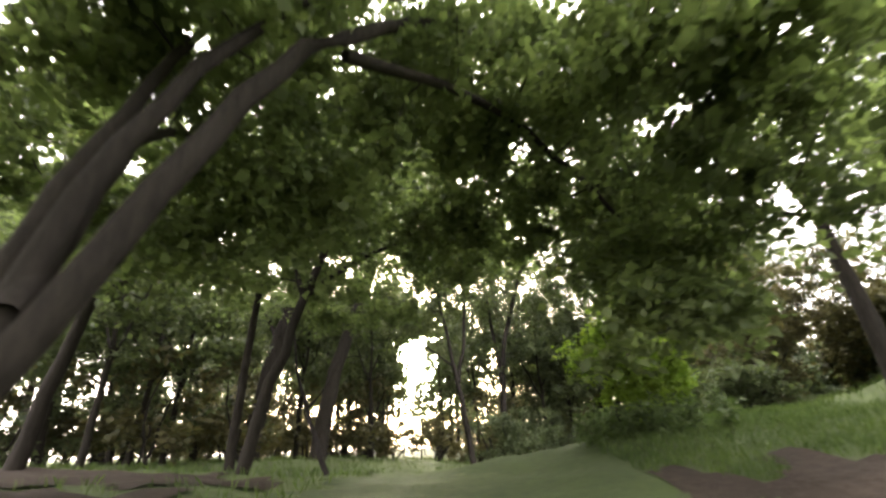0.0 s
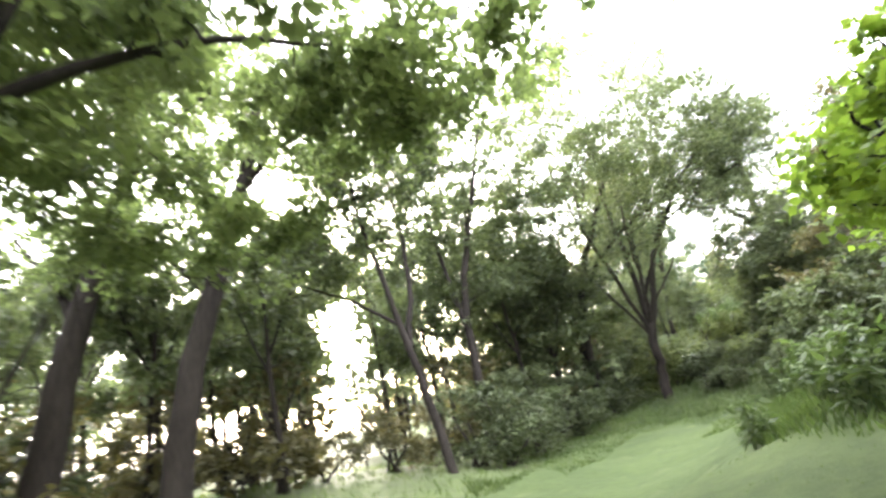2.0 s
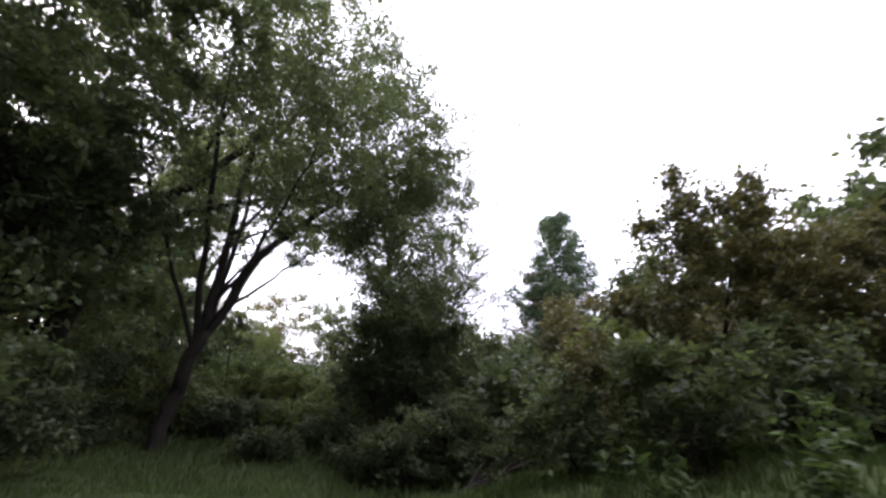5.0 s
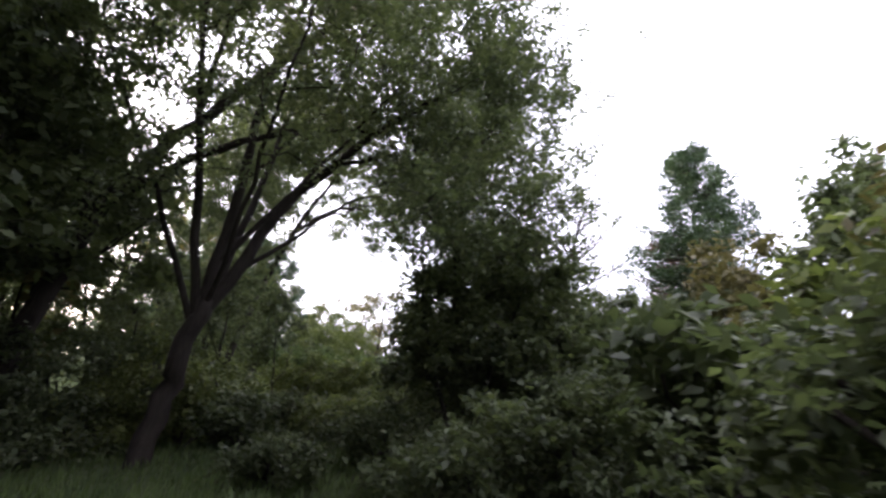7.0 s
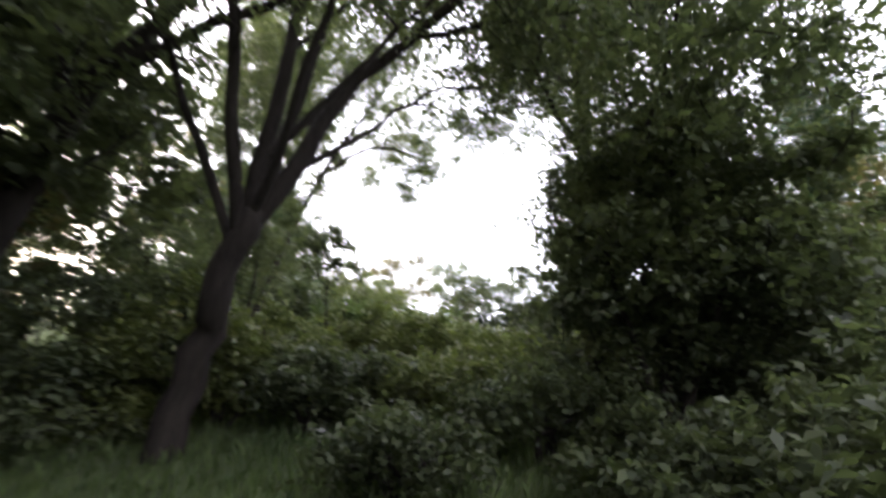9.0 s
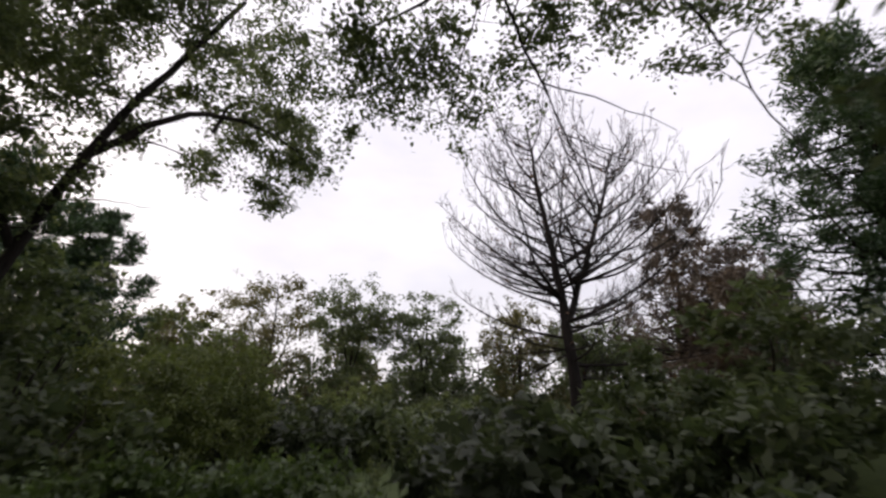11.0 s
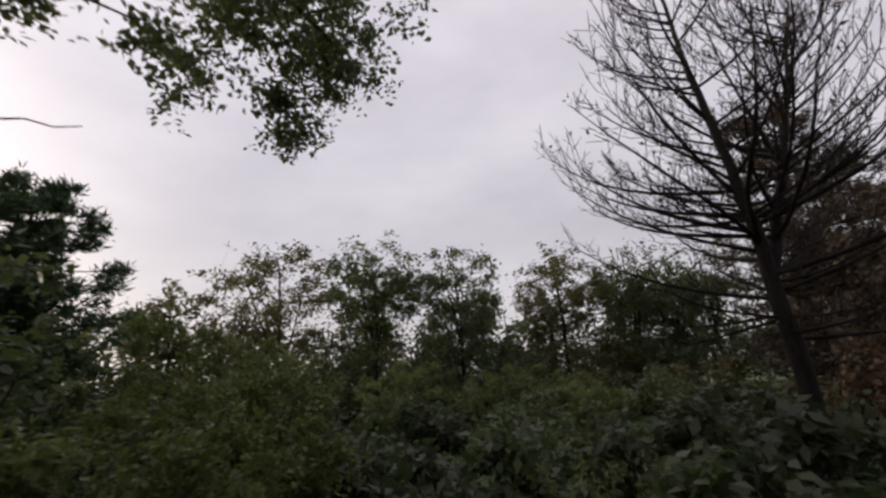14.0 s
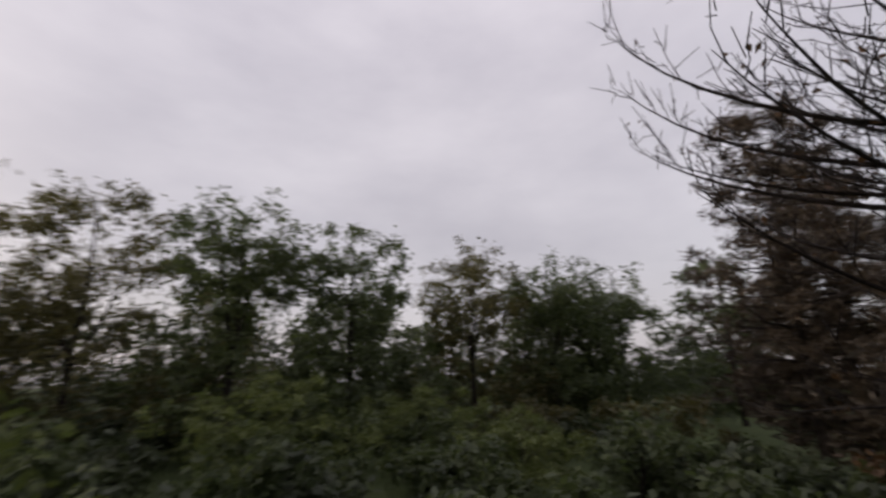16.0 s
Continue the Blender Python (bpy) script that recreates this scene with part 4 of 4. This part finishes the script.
# ---- beyond the bank: clearing with the bare tree ----
def dead_tree(x, y):
    """A leafless tree: two leaning stems, long limbs that swing out and turn up, and dense fine twigs."""
    rng = np.random.default_rng(120)
    root = new("bare_tree")
    root.location = (x, y, gz(x, y) - .05)
    tagged(root, "dead bare tree with long upswept limbs and fine twigs", "tree")
    trunk = smooth_line([(0, 0, -.3), (-.2, .2, 2.6), (-.3, .3, 4.6), (-.5, .5, 6.4), (-.7, .9, 8.8), (-.8, 1.2, 11.8)], 20, rng, .03)
    fork = smooth_line([(-.28, .28, 4.3), (0, -.4, 6.2), (.2, -1.1, 8.4), (.4, -1.8, 11.0)], 14, rng, .03)
    w = Wood()
    w.tube(trunk, .23, .03, 9, .4)
    part("trunk", w.mesh("trunk", BARK_DEAD), root)
    w = Wood()
    w.tube(fork, .13, .025, 8)
    part("limb", w.mesh("limb", BARK_DEAD), root)
    fine = Wood()
    ends = []
    for k in range(104):
        stem = trunk if k % 5 < 3 else fork
        u = rng.uniform(.24, .98) if stem is trunk else rng.uniform(.12, .98)
        p = np.array([np.interp(u, np.linspace(0, 1, len(stem)), stem[:, i]) for i in range(3)])
        high = np.clip((p[2] - 2.6) / 9.0, 0, 1)
        long = (5.6 * (1 - high) ** .7 + 1.2) * rng.uniform(.6, 1.08)
        if p[2] < 3.6:
            long *= .6
        a = 2.4 * k + rng.normal(0, .3) if k % 6 or p[2] < 3.4 else rng.uniform(.9, 1.9)
        rise0 = rng.uniform(.0, .28) + .5 * high if p[2] > 3.6 else rng.uniform(-.2, .1)
        rise1 = rng.uniform(.45, .95) + .5 * high if p[2] > 3.6 else rng.uniform(-.1, .5)
        if k % 6 == 0 and p[2] > 3.4:
            long *= .8
        n, pts = 9, [p]
        for s in range(n):
            e = rise0 + (rise1 - rise0) * (s / (n - 1)) ** 1.4
            a += rng.normal(0, .07)
            pts.append(pts[-1] + long / n * np.array([math.cos(a) * math.cos(e), math.sin(a) * math.cos(e), math.sin(e)]))
        pts = np.array(pts)
        w = Wood()
        w.tube(pts, 0.012 + .0085 * long, .006, 5)
        part("limb", w.mesh("limb", BARK_DEAD), root)
        for s in np.arange(.14, 1.0, 0.27 / long):
            q = np.array([np.interp(s, np.linspace(0, 1, n + 1), pts[:, i]) for i in range(3)])
            d = pts[min(n, int(s * n) + 1)] - pts[int(s * n)]
            d = d / np.linalg.norm(d)
            side = np.cross(d, (0, 0, 1)) * rng.choice((-1, 1)) * rng.uniform(.4, 1.1) + d * rng.uniform(.3, .9) + np.array([0, 0, rng.uniform(-.15, .9)])
            side /= np.linalg.norm(side)
            l = rng.uniform(.45, 1.35) * (1.15 - .5 * s)
            tip = q + side * l + np.array([0, 0, .18 * l])
            mid = q + side * l * .5 + rng.normal(0, .03, 3)
            fine.tube([q, mid, tip], .010, .005, 4)
            ends.append(tip)
            for _ in range(2):
                v = rng.uniform(.3, .9)
                o = q * (1 - v) + tip * v
                fine.tube([o, o + side * .2 + rng.normal(0, .16, 3) + np.array([0, 0, .12])], .009, .006, 4)
    tagged(part("twigwork", fine.mesh("twigwork", BARK_DEAD), root), kind="stuff")
    ends = np.array(ends)
    at = ends[rng.integers(0, len(ends), 800)] + rng.normal(0, .05, (800, 3))
    tagged(part("withered_leaves", leaf_mesh("withered_leaves", at, .12, LEAF_RUST, rng, .5, .8), root, "few withered brown leaves"), kind="stuff")


dead_tree(29.4, 27.0)
for k, (x, y, h, r) in enumerate(((41.6, 22.4, 14.6, 4.2), (44.3, 19.1, 12.4, 4.2), (38.3, 19.9, 8.4, 3.8))):
    conifer("rusty_pine", "dying pine with rusty brown needles behind the bare tree", (x, y), h, r, NEEDLE_DEAD, 121 + k, needles=19000, size=.34, bark=BARK_DEAD, taper=.5)
conifer("cedar", "dense dark green cedar at the clearing edge", (29.7, 52.9), 13.6, 5.2, NEEDLE, 128, needles=38000, size=.4, low=.04, ragged=.28, taper=.6)
conifer("cedar", "dense dark green cedar at the clearing edge", (25.1, 51.9), 14.0, 5.4, NEEDLE, 129, needles=36000, size=.4, low=.04, ragged=.28, taper=.6)
tree("leaning_locust", "leaning tree whose long leafy bough reaches over clearing", (18.5, 37.7, gz(18.5, 37.7) - .9),
     [([(0, 0, 0), (.2, -.3, 2.6), (.45, -.8, 5.2), (.8, -1.4, 7.6), (1.5, -2.3, 10.2), (2.3, -3.2, 13)], .17, .06),
      ([(.75, -1.3, 7.4), (1.9, -2.6, 9.2), (3.4, -2.9, 9.9), (5.0, -2.9, 10.3), (6.4, -2.8, 10.4)], .10, .02),
      ([(.6, -1.1, 6.3), (1.3, -1.8, 6.6), (1.8, -2.5, 6.5)], .02, .006),
      ([(2.6, -2.8, 9.0), (3.4, -2.2, 10.6), (4.6, -2.0, 11.8)], .06, .02),
      ([(.4, -.8, 5.2), (-.8, -.4, 8), (-1.6, 0, 11)], .09, .03)],
     [(4.9, -2.7, 10.3, 2.0, 1.4, 1.0), (6.3, -2.7, 10.2, .9, .9, .6), (.6, -1.2, 8.8, 1.2, 1.0, .9), (1.4, -2.0, 10.6, 1.4, 1.2, 1.0), (-.2, -1.2, 6.8, 1.2, 1.1, .9), (2.6, -2.4, 8.7, .9, .8, .5), (1.4, -1.2, 7.6, .8, .8, .6), (3.8, -2.4, 10.9, 2.0, 1.6, 1.3), (2.4, -3.2, 13, 2.6, 2.0, 1.6), (5.4, -2.2, 12.0, 2.2, 1.8, 1.1), (6.6, -1.4, 9.6, 1.0, .9, .6), (4.4, -1.6, 9.2, 1.4, 1.0, .6),
      (-1.4, 0, 9.8, 2.6, 2.2, 2.6), (-1.4, .2, 6.4, 2.2, 2.0, 2.2), (.2, .2, 11.6, 2.2, 2.0, 2.0), (-2.2, -1.2, 8.2, 2.2, 2.0, 2.0), (-3.2, -2.4, 9.6, 1.8, 1.6, 1.6), (-.8, -1.0, 12.6, 2.0, 1.8, 1.4), (-3.6, -3.2, 7.4, 1.8, 1.6, 1.8), (-4.2, -4.4, 9.4, 1.6, 1.6, 1.6), (-2.0, -3.0, 11.4, 2.0, 1.8, 1.6), (1.0, -3.0, 11.6, 1.4, 1.2, 1.2), (-4.6, -5.4, 7.0, 1.4, 1.4, 1.6)],
     440, 80000, .13, LEAF_OAK, 124, .46, twiggy=1)
for k, (x, y, s, h, mat) in enumerate(((21.9, 35.9, 1.9, 3.2, LEAF_OLIVE), (25, 38.6, 2.3, 5.0, LEAF_OLIVE), (26.3, 37.9, 1.7, 4.2, LEAF_OLIVE), (25.1, 36.9, 1.5, 3.4, LEAF_OLIVE), (39.5, 40.5, 3.8, 4.0, LEAF_OLIVE), (44, 36, 3.6, 3.4, LEAF_OLIVE), (41, 32.5, 3.0, 2.6, LEAF_OLIVE), (19.7, 41.1, 2.4, 6.0, LEAF_DULL), (16.3, 38.5, 2.2, 6.0, LEAF_DULL), (23.1, 44.5, 2.6, 5.0, LEAF_DULL), (27.9, 38.5, 2.0, 2.8, LEAF_DEEP), (20.6, 38.3, 2.2, 5.4, LEAF_DULL), (22.5, 41.5, 2.4, 6.2, LEAF_DULL), (18.9, 40.3, 2.2, 6.6, LEAF_DULL), (25.7, 25.1, 1.8, 3.0, LEAF_DULL), (22.3, 23.9, 1.6, 3.0, LEAF_DULL), (20.1, 24.1, 1.4, 2.0, LEAF_DULL), (28.7, 23.9, 1.8, 2.6, LEAF_DULL), (34.7, 23.5, 2.2, 3.0, LEAF_RUST), (19.1, 34.9, 1.8, 2.6, LEAF_DULL), (28.3, 42.5, 2.2, 3.2, LEAF_DULL),
                                       (41.1, 40.3, 3.0, 3.4, LEAF_DULL), (43.3, 35.3, 2.8, 2.9, LEAF_DULL), (36.7, 39.1, 2.4, 2.4, LEAF_DULL), (38.3, 34.1, 2.2, 2.0, LEAF_DULL),
                                       (29.1, 40.3, 2.0, 2.6, LEAF_DULL), (47.7, 40.1, 2.6, 3.0, LEAF_DULL), (34.7, 45.5, 2.6, 3.2, LEAF_DULL), (46.7, 31.5, 2.6, 3.0, LEAF_MIXED),
                                       (24.3, 23.1, 1.8, 4.0, LEAF_DULL), (39.7, 29.1, 2.2, 3.0, LEAF_DULL), (43.7, 27.1, 2.6, 3.6, LEAF_MIXED))):
    bush("meadow_bush", "rounded leafy bush in the overgrown clearing", (x, y),
         [(0, 0, h * .5, s, s, h * .48), (s * .4, -.2, h * .62, s * .6, s * .6, h * .36), (-s * .4, .3, h * .55, s * .6, s * .6, h * .4)],
         110 if mat is LEAF_OLIVE else 38, 10500 if mat is LEAF_OLIVE else 2100, .108 if mat is LEAF_OLIVE else .23, mat, 140 + k, .28, group="bushes in the clearing")
# LEAF_DEEP shrubs: leaf colour darkened to paint shaded gaps between the rounded bushes
brush = [bush("clearing_shrub", "dark shrub crowding the overgrown clearing", spot,
              [(0, 0, h * .45, 1.5, 1.5, h * .45), (.8, .4, h * .6, .9, .9, h * .4), (-.7, -.3, h * .5, 1.0, 1.0, h * .45)], 18, 1000, .285, mat, 160 + k, .3,
              group="shrubs filling the clearing") for k, (spot, h, mat) in enumerate((((26.1, 33.9), 1.7, LEAF_DEEP), ((30.7, 38.9), 2.2, LEAF_DEEP), ((34.3, 31.9), 1.6, LEAF_DULL)))]
rng_brush = np.random.default_rng(77)
kept = []
while len(kept) < 50:
    x, y = rng_brush.uniform(17.2, 57.7), rng_brush.uniform(26, 63.5)
    if y < 35.5 and x < 26.7 and abs((y - 26.5) - (x - 14.4) * .72) < 2.0 or math.hypot(x - 29.4, y - 27.0) < 2.2 or y > 27.5 + 1.4 * (x - 11.7) or min(math.hypot(x - 25.5, y - 38.1), math.hypot(x - 38.5, y - 39.5), math.hypot(x - 40.5, y - 32)) < 2.6:
        continue
    if min([math.hypot(x - a, y - b) for a, b in kept] or [9]) < 1.9:
        continue
    kept.append((x, y))
    copy_thing(brush[len(kept) % 3], pose(x, y, gz(x, y) - .05, 0, 0, rng_brush.uniform(0, 360)))
for k, (x, y) in enumerate(((23.1, 28.1), (25.3, 29.3), (27.1, 27.9), (22.3, 26.4), (28.3, 30.1), (24.7, 26.7), (29.9, 28.7), (26.3, 26.1), (37.3, 26.9), (39.1, 25.3), (42.1, 27.9), (44.3, 24.1), (36.8, 20.6), (35.7, 25.1), (46.3, 27.5), (26.5, 22.3), (19.6, 19.4), (16.6, 16.4), (18.8, 14.6), (17.0, 11.8), (15.4, 8.0), (19.8, 10.4), (12.4, 12.8), (14.2, 14.8))):
    copy_thing(brush[2 * (k % 2)], pose(x, y, gz(x, y) - .05, 0, 0, 53 * k))
FAR = ((44.6, 51.9, 13.4, 6.2), (45.7, 45.1, 12.9, 4.6), (49.6, 40.5, 12.2, 5.0), (54.7, 33.9, 12.2, 5.5), (55.9, 28.7, 11.1, 4.3), (58.7, 25.5, 10.6, 4.8),
       (41.7, 58.5, 11.6, 3.4), (47.7, 67.5, 12.1, 5.0), (59.7, 41.5, 12.1, 4.4), (57.7, 51.5, 11.6, 4.4), (63.7, 29.5, 11.1, 4.4), (53.7, 18.5, 11.1, 4.0),
       (37.7, 65.5, 10.6, 4.4), (50.7, 48.5, 10.1, 4.6), (55.7, 43.5, 9.6, 4.6), (46.7, 57.5, 10.1, 4.6), (59.7, 35.5, 10.1, 4.6), (32.7, 57.5, 9.6, 4.4),
       (29.7, 63.5, 9.6, 4.6), (61.7, 22.5, 12.0, 4.6), (23.7, 54.5, 13.6, 4.4), (18.7, 49.5, 13.6, 4.4), (25.7, 60.5, 13.6, 4.6))
for k, (x, y, h, s) in enumerate(FAR):
    tree("treeline_tree", "round-headed tree in the line beyond the clearing", (x, y),
         [([(0, 0, 0), (.1, .1, h * .3), (.2, 0, h * .6), (.1, .2, h * .9)], .2, .04),
          ([(.1, .1, h * .3), (s * .35, .3, h * .55), (s * .5, .4, h * .75)], .1, .03),
          ([(.1, .1, h * .34), (-s * .35, -.3, h * .55), (-s * .5, 0, h * .72)], .1, .03)],
         [(0, 0, h * .74, s * .7, s * .7, h * .25), (s * .55, .3, h * .62, s * .5, s * .5, h * .2), (-s * .55, -.2, h * .62, s * .5, s * .5, h * .2), (0, 0, h * .24, s * 1.1, s * 1.1, h * .2)],
         210 if k < 6 else 64, 13500 if k < 6 else 2200, .262 if k < 6 else .42, (LEAF_MIXED, LEAF_OAK, LEAF_DULL)[k % 3], 170 + k, .5, group="trees beyond the clearing", twiggy=1 if k < 6 else 0)

# the far wood behind the line of trees, too distant to count
rng_far = np.random.default_rng(31)
w_far, at_far = Wood(), []
for k in range(64):
    a = math.radians(-22 + 128 * (k + rng_far.uniform(-.4, .4)) / 64)
    r = rng_far.uniform(50, 74)
    x, y = 11.7 + r * math.cos(a), 19.5 + r * math.sin(a)
    h = rng_far.uniform(6.5, 10.0)
    z = gz(x, y)
    w_far.tube([(x, y, z - .2), (x + .2, y, z + h * .5), (x, y + .2, z + h * .9)], .14, .04, 5)
    c = fill([(x, y, z + h * .6, 3.4, 3.4, h * .4), (x, y, z + h * .25, 3.8, 3.8, h * .25)], 46, rng_far)
    at_far.append(np.repeat(c, 15, 0) + rng_far.normal(0, .5, (46 * 15, 3)))
far_wood = tagged(new("far_wood"), "dark distant wood beyond the clearing", "wood", kind="stuff")
tagged(part("trunks", w_far.mesh("trunks", BARK), far_wood), kind="stuff")
tagged(part("foliage", leaf_mesh("foliage", np.concatenate(at_far), .55, LEAF_DEEP, rng_far, .7), far_wood), kind="stuff")

# ---- the wood north of the trail ----
kinds = []
for k, (h, mat) in enumerate(((12, LEAF_OAK), (10.5, LEAF_OAK), (13, LEAF_OAK), (9, LEAF_DULL))):
    kinds.append(tree("woodland_tree", "slender woodland tree with bare lower trunk", ((-13, 30), (-16, 24), (4, 31), (8.5, 33))[k],
                      [([(0, 0, 0), (.1, .1, h * .35), (.35, .1, h * .65), (.2, .3, h * .95)], .15 + .02 * k, .04),
                       ([(.15, .1, h * .4), (1.2, .4, h * .62), (1.6, .6, h * .8)], .07, .02),
                       ([(.2, .1, h * .5), (-1.0, -.3, h * .7), (-1.5, -.5, h * .85)], .06, .02)],
                      [(.2, .2, h * .8, 2.4, 2.4, h * .17), (1.5, .5, h * .68, 1.5, 1.5, h * .12), (-1.3, -.3, h * .72, 1.4, 1.4, h * .12), (0, 0, h * .45, 1.3, 1.3, h * .1)],
                      32, 1200, .47, mat, 200 + k, .42, group="trees of the wood"))
edge_tree = tree("woodland_tree", "slender tree with fine leaves at the edge of the wood", (-9.6, 17.2),
                 [([(0, 0, 0), (.1, .1, 2.4), (.3, .1, 4.6), (.2, .3, 6.8)], .12, .03), ([(.1, .1, 2.6), (1.1, .4, 4.2), (1.6, .6, 5.2)], .05, .015), ([(.2, .1, 3.2), (-1.0, -.3, 4.8), (-1.5, -.5, 5.8)], .05, .015)],
                 [(.2, .2, 5.8, 2.0, 2.0, 1.4), (1.5, .5, 4.6, 1.5, 1.5, 1.1), (-1.3, -.3, 5.0, 1.5, 1.5, 1.2), (0, 0, 3.2, 1.6, 1.6, .9)],
                 46, 3200, .245, LEAF_OAK, 205, .42, group="trees of the wood")
rng_wood = np.random.default_rng(9)
spots = []
while len(spots) < 46:
    x, y = rng_wood.uniform(-34, 15), rng_wood.uniform(14, 62)
    if x > -9 and y < 27 or (abs(x + 0.055 * y + .6) < 2.2) or (x > 9 and y < 44) or (y < 21 and x > -12):
        continue
    if x > 2 and y < 48 or min([math.hypot(x - a, y - b) for a, b in spots] or [9]) < 2.6:
        continue
    spots.append((x, y))
for k, (x, y) in enumerate(spots):
    copy_thing(kinds[k % 4], pose(x, y, gz(x, y) - .05, 0, 0, rng_wood.uniform(0, 360)))
shrub = bush("woodland_shrub", "straggly shrub on the woodland floor", (-11, 26), [(0, 0, 1.2, 1.3, 1.3, 1.1), (.6, .3, 2.2, .9, .9, 1.0), (-.5, .2, 3.2, .8, .8, .9)], 14, 640, .3, LEAF_MIXED, 230, .3, group="shrubs of the wood")
for k in range(40):
    x, y = rng_wood.uniform(-30, 10), rng_wood.uniform(25, 56)
    if abs(x + 0.055 * y + .6) < 2.0 or (x > 5 and y < 31):
        continue
    copy_thing(shrub, pose(x, y, gz(x, y) - .05, 0, 0, rng_wood.uniform(0, 360)))

for k, (x, y) in enumerate(((-10, 16), (-12.5, 19), (-9.8, 24), (-6.4, 26.8), (-3.4, 27.5), (-12.6, 13), (-5.0, 31), (2.4, 29), (-15, 16), (-14, 22), (-9.5, 13.2), (-17, 19.5), (-7.2, 24.2), (-7.2, 33), (1.6, 27.8), (6.0, 30), (9.6, 32), (-6.6, 22.2), (-3.4, 22.8), (-12, 15), (6.9, 28.9), (9.2, 30.9), (6.6, 32.0), (9.0, 34.1), (5.6, 28.6))):
    copy_thing(edge_tree, pose(x, y, gz(x, y) - .05, 0, 0, 67 * k) @ Matrix.Diagonal((1, 1, .95 + .08 * (k % 5), 1)))
for k, (x, y) in enumerate(((.1, 32.6), (-4.6, 34), (-.4, 38.6), (-5.2, 29.6))):
    copy_thing(kinds[2 * (k % 2)], pose(x, y, gz(x, y) - .05, 0, 0, 100 * k))
for k, (x, y) in enumerate(((-9, 15), (-11, 17.5), (-8.6, 22.6), (-6.4, 23), (-10.4, 21), (-13, 16), (-5.2, 25.2), (-3.6, 23.2), (-12, 24), (-15, 20), (-7.4, 17.4), (3.6, 26.4), (-4.6, 28.6), (1.6, 25.6))):
    copy_thing(shrub, pose(x, y, gz(x, y) - .05, 0, 0, 41 * k))

sprig = tree("thin_sapling", "thin sapling with scant leaves against the light", (-1.6, 29),
             [([(0, 0, 0), (.1, 0, 2.2), (-.1, .1, 4.4), (.1, .1, 7.0)], .05, .012), ([(.05, 0, 1.8), (.7, .2, 3.2), (1.0, .3, 4.6)], .025, .008)],
             [(0, .1, 5.0, 1.1, 1.1, 2.0), (.8, .2, 3.4, .7, .7, .9)], 40, 1500, .13, LEAF_OAK, 240, .3, group="thin saplings")
for k, (x, y) in enumerate(((-2.8, 31.5), (-.8, 33), (-3.4, 36), (-1.8, 38), (-.4, 28), (-3.0, 41), (-.9, 43), (-2.2, 46), (-4.0, 30), (.2, 36), (-3.4, 26.2), (-.4, 25.6), (-3.4, 24.2), (-.6, 30.4))):
    copy_thing(sprig, pose(x, y, gz(x, y) - .05, 0, 0, 77 * k))

# ---- grass and weeds ----
blades("mown_grass", "short mown grass blades covering the trail", lambda x, y: trail_off(x, y) < 2.8, 36000, .026, GRASS, 300, (-3, 11, 2, 24))
blades("tall_grass", "tall unmown grass and weeds on the bank", lambda x, y: trail_off(x, y) > 2.3 and x > 1 and trail_off(x, y) < 7 and not bare(x, y), 34000, .12, GRASS, 301, (1, 12, 4, 20))
blades("shade_grass", "thin rough grass in the shade of the trees", lambda x, y: trail_off(x, y) > 1.2, 26000, .1, GRASS, 305, (3, 14, 18, 28.5))
blades("meadow_grass", "rough grass at the foot of the trees", lambda x, y: trail_off(x, y) > 2.4 and x < 12 and not bare(x, y), 16000, .16, GRASS, 302, (-14, 10, 5, 30))
blades("bank_grass", "rough grass and weeds covering the bank", lambda x, y: trail_off(x, y) > 2.6, 16000, .19, WEED, 304, (8, 17, 18, 30), wide=.012)
blades("clearing_grass", "tall dark grass in the overgrown clearing", lambda x, y: x > 14, 9000, .26, LEAF_DEEP, 303, (14, 50, 25.5, 48), wide=.012)


def weed(name, label, x, y, h, seed, mat=WEED, size=.14, leaves=90):
    rng = np.random.default_rng(seed)
    root = new(name)
    root.location = (x, y, gz(x, y) - .03)
    tagged(root, label, "weed", "weeds beside the trail")
    w = Wood()
    at = []
    for s in range(3):
        tip = np.array([rng.normal(0, .18 * h), rng.normal(0, .18 * h), h * rng.uniform(.75, 1.05)])
        line = smooth_line([(0, 0, 0), tip * [.3, .3, .55], tip], 7, rng, .01)
        w.tube(line, .012, .004, 5)
        u = rng.uniform(.25, 1, leaves // 3)
        at.append(np.stack([np.interp(u, np.linspace(0, 1, 7), line[:, i]) for i in range(3)], 1) + rng.normal(0, .03, (leaves // 3, 3)))
    part("stalk", w.mesh("stalk", mat), root)
    part("leaves", leaf_mesh("leaves", np.concatenate(at), size, mat, rng, .35, .1), root)
    return root


rng_weed = np.random.default_rng(12)
for k in range(70):
    x, y = rng_weed.uniform(1.5, 8), rng_weed.uniform(8, 17)
    if 2.9 < trail_off(x, y) < 6.0:
        weed("weed", "leafy green weed standing in tall grass", x, y, rng_weed.uniform(.35, .8), 400 + k)
for k in range(46):
    x, y = rng_weed.uniform(1.7, 4.6), rng_weed.uniform(8.6, 13.4)
    if trail_off(x, y) > 1.7 and x > 1.2 + .18 * (y - 8):
        weed("weed", "broad-leaved green weed at the edge of mown grass", x, y, rng_weed.uniform(.4, .8), 600 + k, size=.15, leaves=80)
for k in range(60):
    x, y = rng_weed.uniform(16.7, 33.7), rng_weed.uniform(28.5, 39.5)
    weed("weed", "leafy weed in the overgrown clearing", x, y, rng_weed.uniform(.8, 1.6), 500 + k, LEAF_OLIVE, size=.11, leaves=150)
